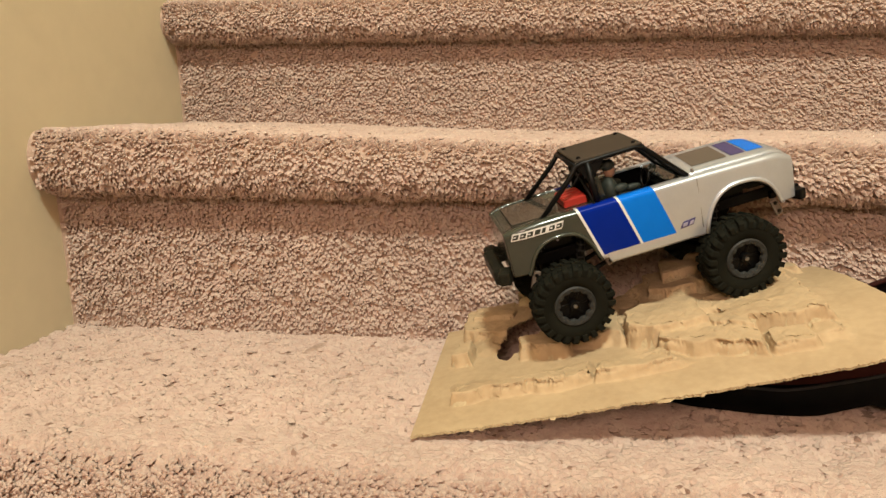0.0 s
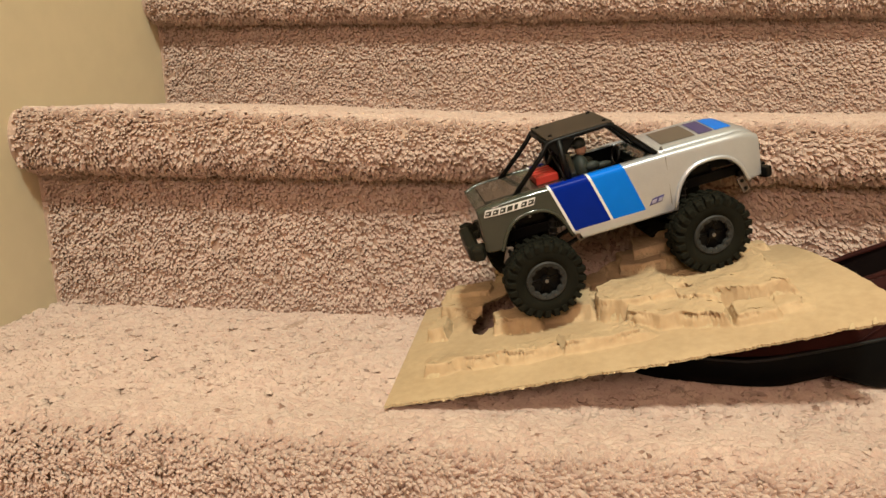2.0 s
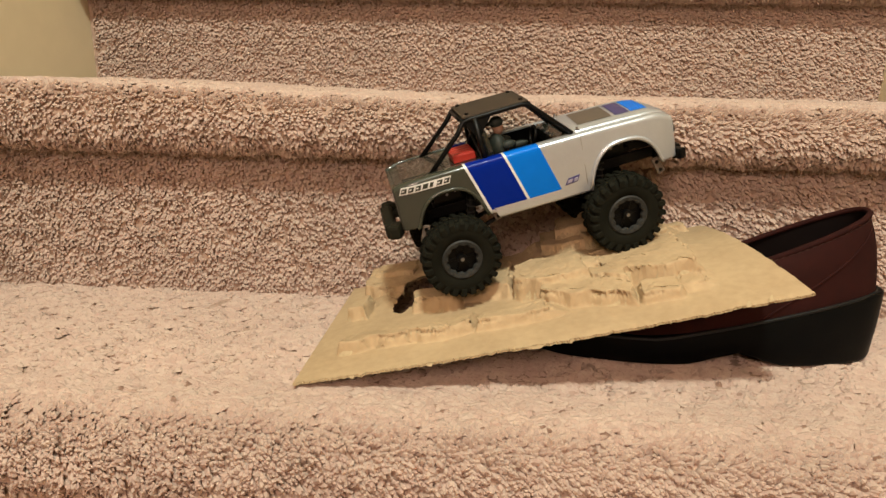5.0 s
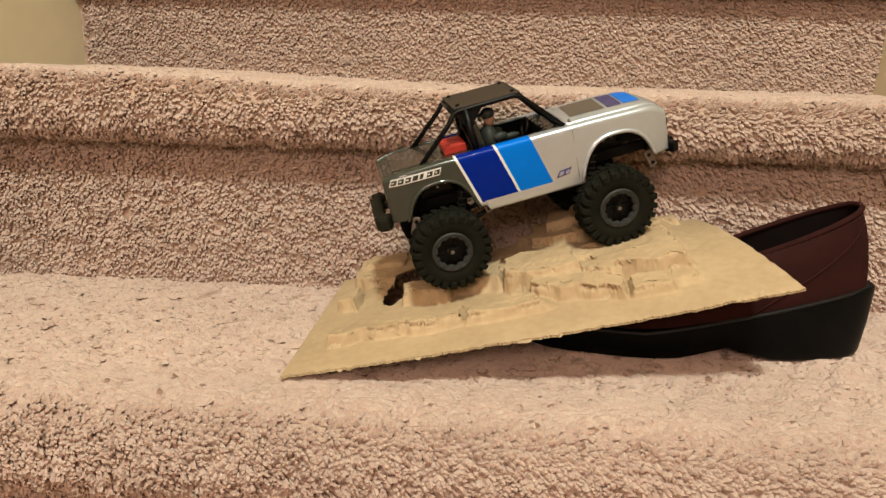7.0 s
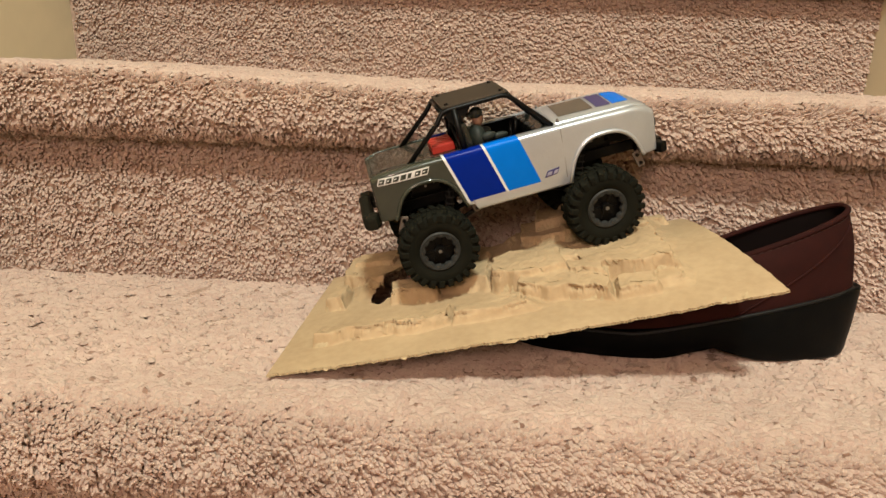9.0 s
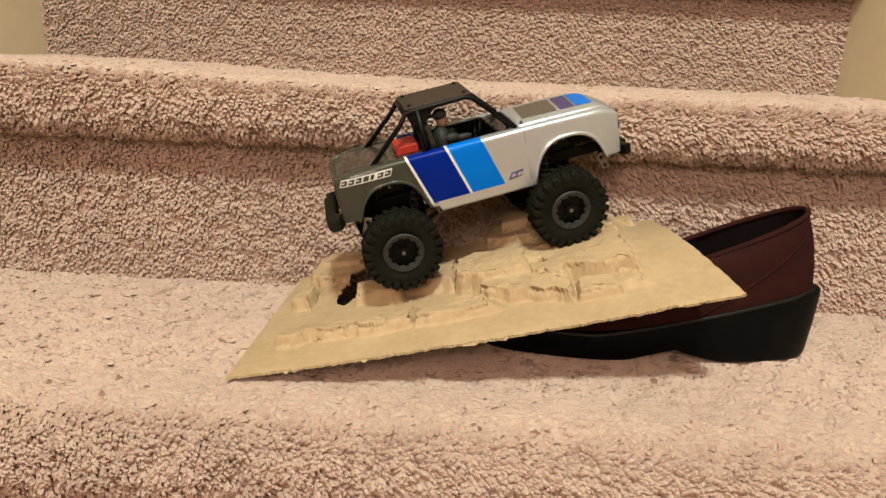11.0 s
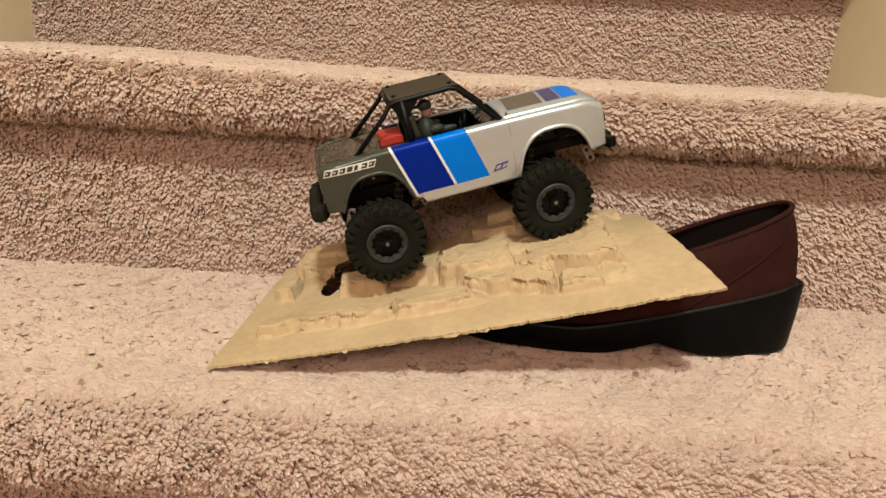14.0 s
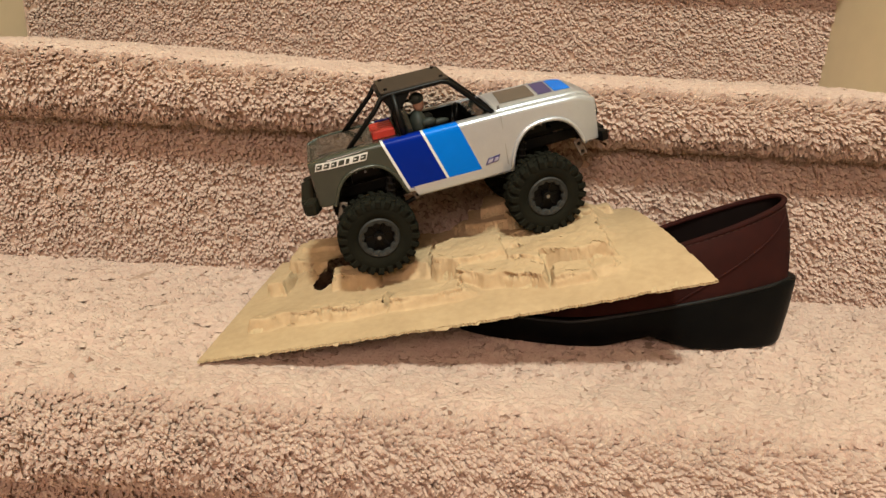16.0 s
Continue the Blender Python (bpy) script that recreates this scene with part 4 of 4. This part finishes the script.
        for x, z in ((-17, 16), (122.5, 17), (24.5, 17), (76, 18)):
            boxed("link_plate", V(x, sgn * 23.5, z), V(4.4, 1.6, 10), LINK_TAN, truck, 0.6 * K, turn=Matrix.Rotation(0.35 if x in (-17, 76) else -0.35, 3, "Y"))
            # black discs stand in for the dark of the plate's two holes
            for dz in (-2.5, 2.5):
                bm = add_disc(bmesh.new(), V(x + 0.9 * dz / 2.5 * (1 if x in (-17, 76) else -1), sgn * 24.4, z + dz), (0, sgn, 0), 1.1 * K, 0.5 * K, 12)
                part("link_hole", bm, BLACK, truck)
        for x in (-1.5, 96.0):
            boxed("shock_tower", V(x + 2, sgn * 17.5, 33), V(16, 2.0, 7), BLACK, truck, 0.5 * K)
            for dx in (-5, 0, 5):
                part("tower_screw", add_disc(bmesh.new(), V(x + 2 + dx, sgn * 18.7, 33 + 0.25 * abs(dx)), (0, sgn, 0), 0.75 * K, 0.5 * K, 8), CHROME, truck)
            tube("steering_rod", [V(x - 5, sgn * 22, 6), V(x - 9, sgn * 6, 9)], 0.9 * K, RIM_GREY, truck)
            boxed("knuckle", V(x, sgn * 21.5, 0.5 if x < 50 else -1.6), V(9, 3.0, 11), BLACK, truck, 0.9 * K)
        boxed("inner_fender", V(100, sgn * 19.5, 44.5), V(44, 8, 1.0), BLACK, truck, 0.3 * K)
        tube("suspension_link", [V(6, sgn * 9, 1), V(44, sgn * 8, 13)], 1.3 * K, BLACK, truck)
        tube("suspension_link", [V(96, sgn * 9, 1), V(58, sgn * 8, 13)], 1.3 * K, BLACK, truck)
    for x in (-1.5, 96.0):
        z = -2.1 if x > 50 else 0
        tube("axle", [V(x, -26, z), V(x, -8, z), V(x, -6, z), V(x, 6, z), V(x, 8, z), V(x, 26, z)], [2.8 * K, 2.8 * K, 6 * K, 6 * K, 2.8 * K, 2.8 * K], BLACK, truck, 12)
        for sgn in (-1, 1):
            wheel(truck, x, sgn)
    bm = add_box(bmesh.new(), V(51, 0, 13), V(30, 26, 6), 1.5 * K)
    part("skid_plate", bm, BLACK, truck)
    boxed("motor_tray", V(52, 0, 26), V(120, 20, 5), BLACK, truck, 0.8 * K)
    # cabin
    boxed("cabin_floor", V(46, 0, 36), V(62, 46, 1.5), GREEN_DARK, truck)
    boxed("firewall", V(76.5, 0, 41), V(1.5, 46, 14), GREEN_DARK, truck)
    boxed("cab_back", V(23.4, 0, 42), V(1.5, 46, 14), GREEN_DARK, truck)
    bm = add_box(bmesh.new(), V(70, 0, 45), V(9, 44, 7), 2.2 * K)
    part("dashboard", bm, GREEN_DARK, truck)
    for sgn in (-1, 1):
        bm = add_box(bmesh.new(), V(36, sgn * 11, 42), V(14, 15, 6), 2 * K)
        add_box(bm, V(29, sgn * 11, 52), V(5, 15, 20), 2 * K, Matrix.Rotation(-0.15, 3, "Y"))
        part("seat", bm, GREEN_DARK, truck, "moulded dark green bucket seat", smooth=False)
    boxed("door_sill", V(56, 21.5, 48.4), V(40, 3.0, 1.4), SILVER, truck, 0.5 * K)
    wheel_pts = [V(57 + 1.6 * math.sin(t), -11 + 5 * math.cos(t), 51.0 + 4.7 * math.sin(t)) for t in (2 * math.pi * k / 20 for k in range(20))]
    tube("steering_wheel", wheel_pts, 0.8 * K, BLACK, truck, 6, True)
    # battery pack in the bed
    bm = bmesh.new()
    add_box(bm, V(15.5, -5.0, 49.8), V(13, 19.0, 4.4), 0.6 * K)
    for k in range(4):
        add_box(bm, V(15.5, -12 + 4.7 * k, 51.6), V(12, 4.0, 1.8), 0.6 * K)
    part("battery_pack", bm, RED, truck, "ribbed red battery pack")
    # roll cage
    cage = new("roll_cage")
    cage.parent = truck
    tagged(cage, "black tubular roll cage with roof plate")
    r = 1.45 * K
    top = 70.6
    for sgn in (-1, 1):
        y = sgn
        tube("cage_tube", [V(-6.5, y * 20, BELT - 2), V(14, y * 18.5, top - 6), V(18.5, y * 18, top - 0.6), V(22, y * 18, top), V(52, y * 18, top + 0.4), V(55.5, y * 18.3, top - 0.6), V(58, y * 18.8, top - 3), V(76, y * 22, BELT)], r, BLACK, cage)
        tube("cage_tube", [V(26, y * 21.5, BELT - 4), V(25, y * 18, top)], r * 1.25, BLACK, cage)
        tube("cage_tube", [V(56, y * 12, top), V(74, y * 15, BELT)], r * 0.75, BLACK, cage)
        plate("gusset", [V(18, y * 18, top - 0.4), V(35, y * 18, top - 0.2), V(27.5, y * 18.4, top - 9), V(23.0, y * 18.4, top - 9)], 1.2 * K, BLACK, cage)
    for x, z in ((18.5, top - 0.6), (56.0, top - 0.4), (25, top - 1.5)):
        tube("cage_tube", [V(x, -18, z), V(x, 18, z)], r, BLACK, cage)
    for y0, y1 in ((-18, 17), (18, -17)):
        tube("cage_tube", [V(24.5, y0, BELT), V(24.5, y1, top - 2)], r * 0.8, BLACK, cage)
    bm = add_box(bmesh.new(), V(37.5, 0, top + 1.6), V(37.5, 37, 1.1), 0.45 * K)
    roof = part("roof_plate", bm, TAUPE_DARK, cage, "dark matt brown roof plate")
    for x in (22, 53):
        for y in (-14, 14):
            bm = add_disc(bmesh.new(), V(x, y, top + 2.6), (0, 0, 1), 1.3 * K, 1.2 * K, 10, 0.9 * K)
            part("roof_bolt", bm, BLACK, roof)
    # small bright fittings on the dashboard
    for y, z in ((-16, 49.4), (-6, 49.0), (3, 49.3), (10, 48.9)):
        part("dashboard_dial", add_disc(bmesh.new(), V(66.5, y, z), (-0.5, 0, 1), 1.3 * K, 0.8 * K, 14), CHROME, truck)
    for sgn in (-1, 1):
        part("wiper_pivot", add_disc(bmesh.new(), V(80, sgn * 20, BELT + 1.4), (0, 0, 1), 1.0 * K, 2.0 * K, 10, 0.6 * K), CHROME, truck)
    return truck


TAUPE_DARK = mat("matt_brown_black_plastic", (0.040, 0.030, 0.022), 0.5, grain=0.25, scale=200)


def build_figure(m):
    """A plain seated driver figure in a cap, as one shape."""
    bm = bmesh.new()
    def ball(c, s):
        r = bmesh.ops.create_uvsphere(bm, u_segments=16, v_segments=10, radius=1.0)
        bmesh.ops.transform(bm, matrix=Matrix.Translation(V(*c)) @ Matrix.Diagonal((*(v * K for v in s), 1)), verts=r["verts"])
        return r["verts"]
    ball((35, -11, 52), (5.0, 7.5, 8.5))
    ball((40, -17, 53.5), (4.5, 2.4, 2.6))
    ball((46, -16, 52), (5.5, 1.9, 2.0))
    ball((40, -5, 53.5), (4.5, 2.4, 2.6))
    ball((43, -11, 45), (8, 6, 3))
    head = ball((37, -11, 63.2), (3.3, 3.1, 4.4))
    cap = ball((36.6, -11, 66.2), (4.0, 3.8, 3.4))
    add_disc(bm, V(32.3, -11, 66.4), (0, 0, 1), 3.3 * K, 0.7 * K, 16)
    me = bpy.data.meshes.new("driver_figure")
    for f in bm.faces:
        f.smooth = True
        f.material_index = 1 if all(v in set(head) for v in f.verts) else 0
    bm.to_mesh(me)
    bm.free()
    me.materials.append(FIGURE_GREEN)
    me.materials.append(SKIN_TONE)
    ob = new("driver_figure", me)
    ob.matrix_world = m @ Matrix.Translation(V(1.0, 0, -2.6))
    return tagged(ob, "small plastic toy driver figure in dark cap and clothes", "figurine")


ROLL = 7.0


def truck_pose():
    """Standing nose-up on the terraces: rear hub, front hub, then the roll towards the stairs' foot."""
    rear, front = Vector((0.0599, 0.4574, 0.0737)), Vector((0.1867, 0.4847, 0.1073))
    xa = (front - rear).normalized()
    ya = Vector((0, 0, 1)).cross(xa).normalized()
    xa = Matrix.Rotation(radians(-1.2), 3, ya) @ xa
    ya = Matrix.Rotation(radians(ROLL), 3, xa) @ ya
    za = xa.cross(ya)
    m = Matrix((xa, ya, za)).transposed().to_4x4()
    m.translation = rear + ya * 37.3 * K + xa * 1.5 * K
    return m



TRUCK = truck_pose()
build_truck(TRUCK)
build_figure(TRUCK)
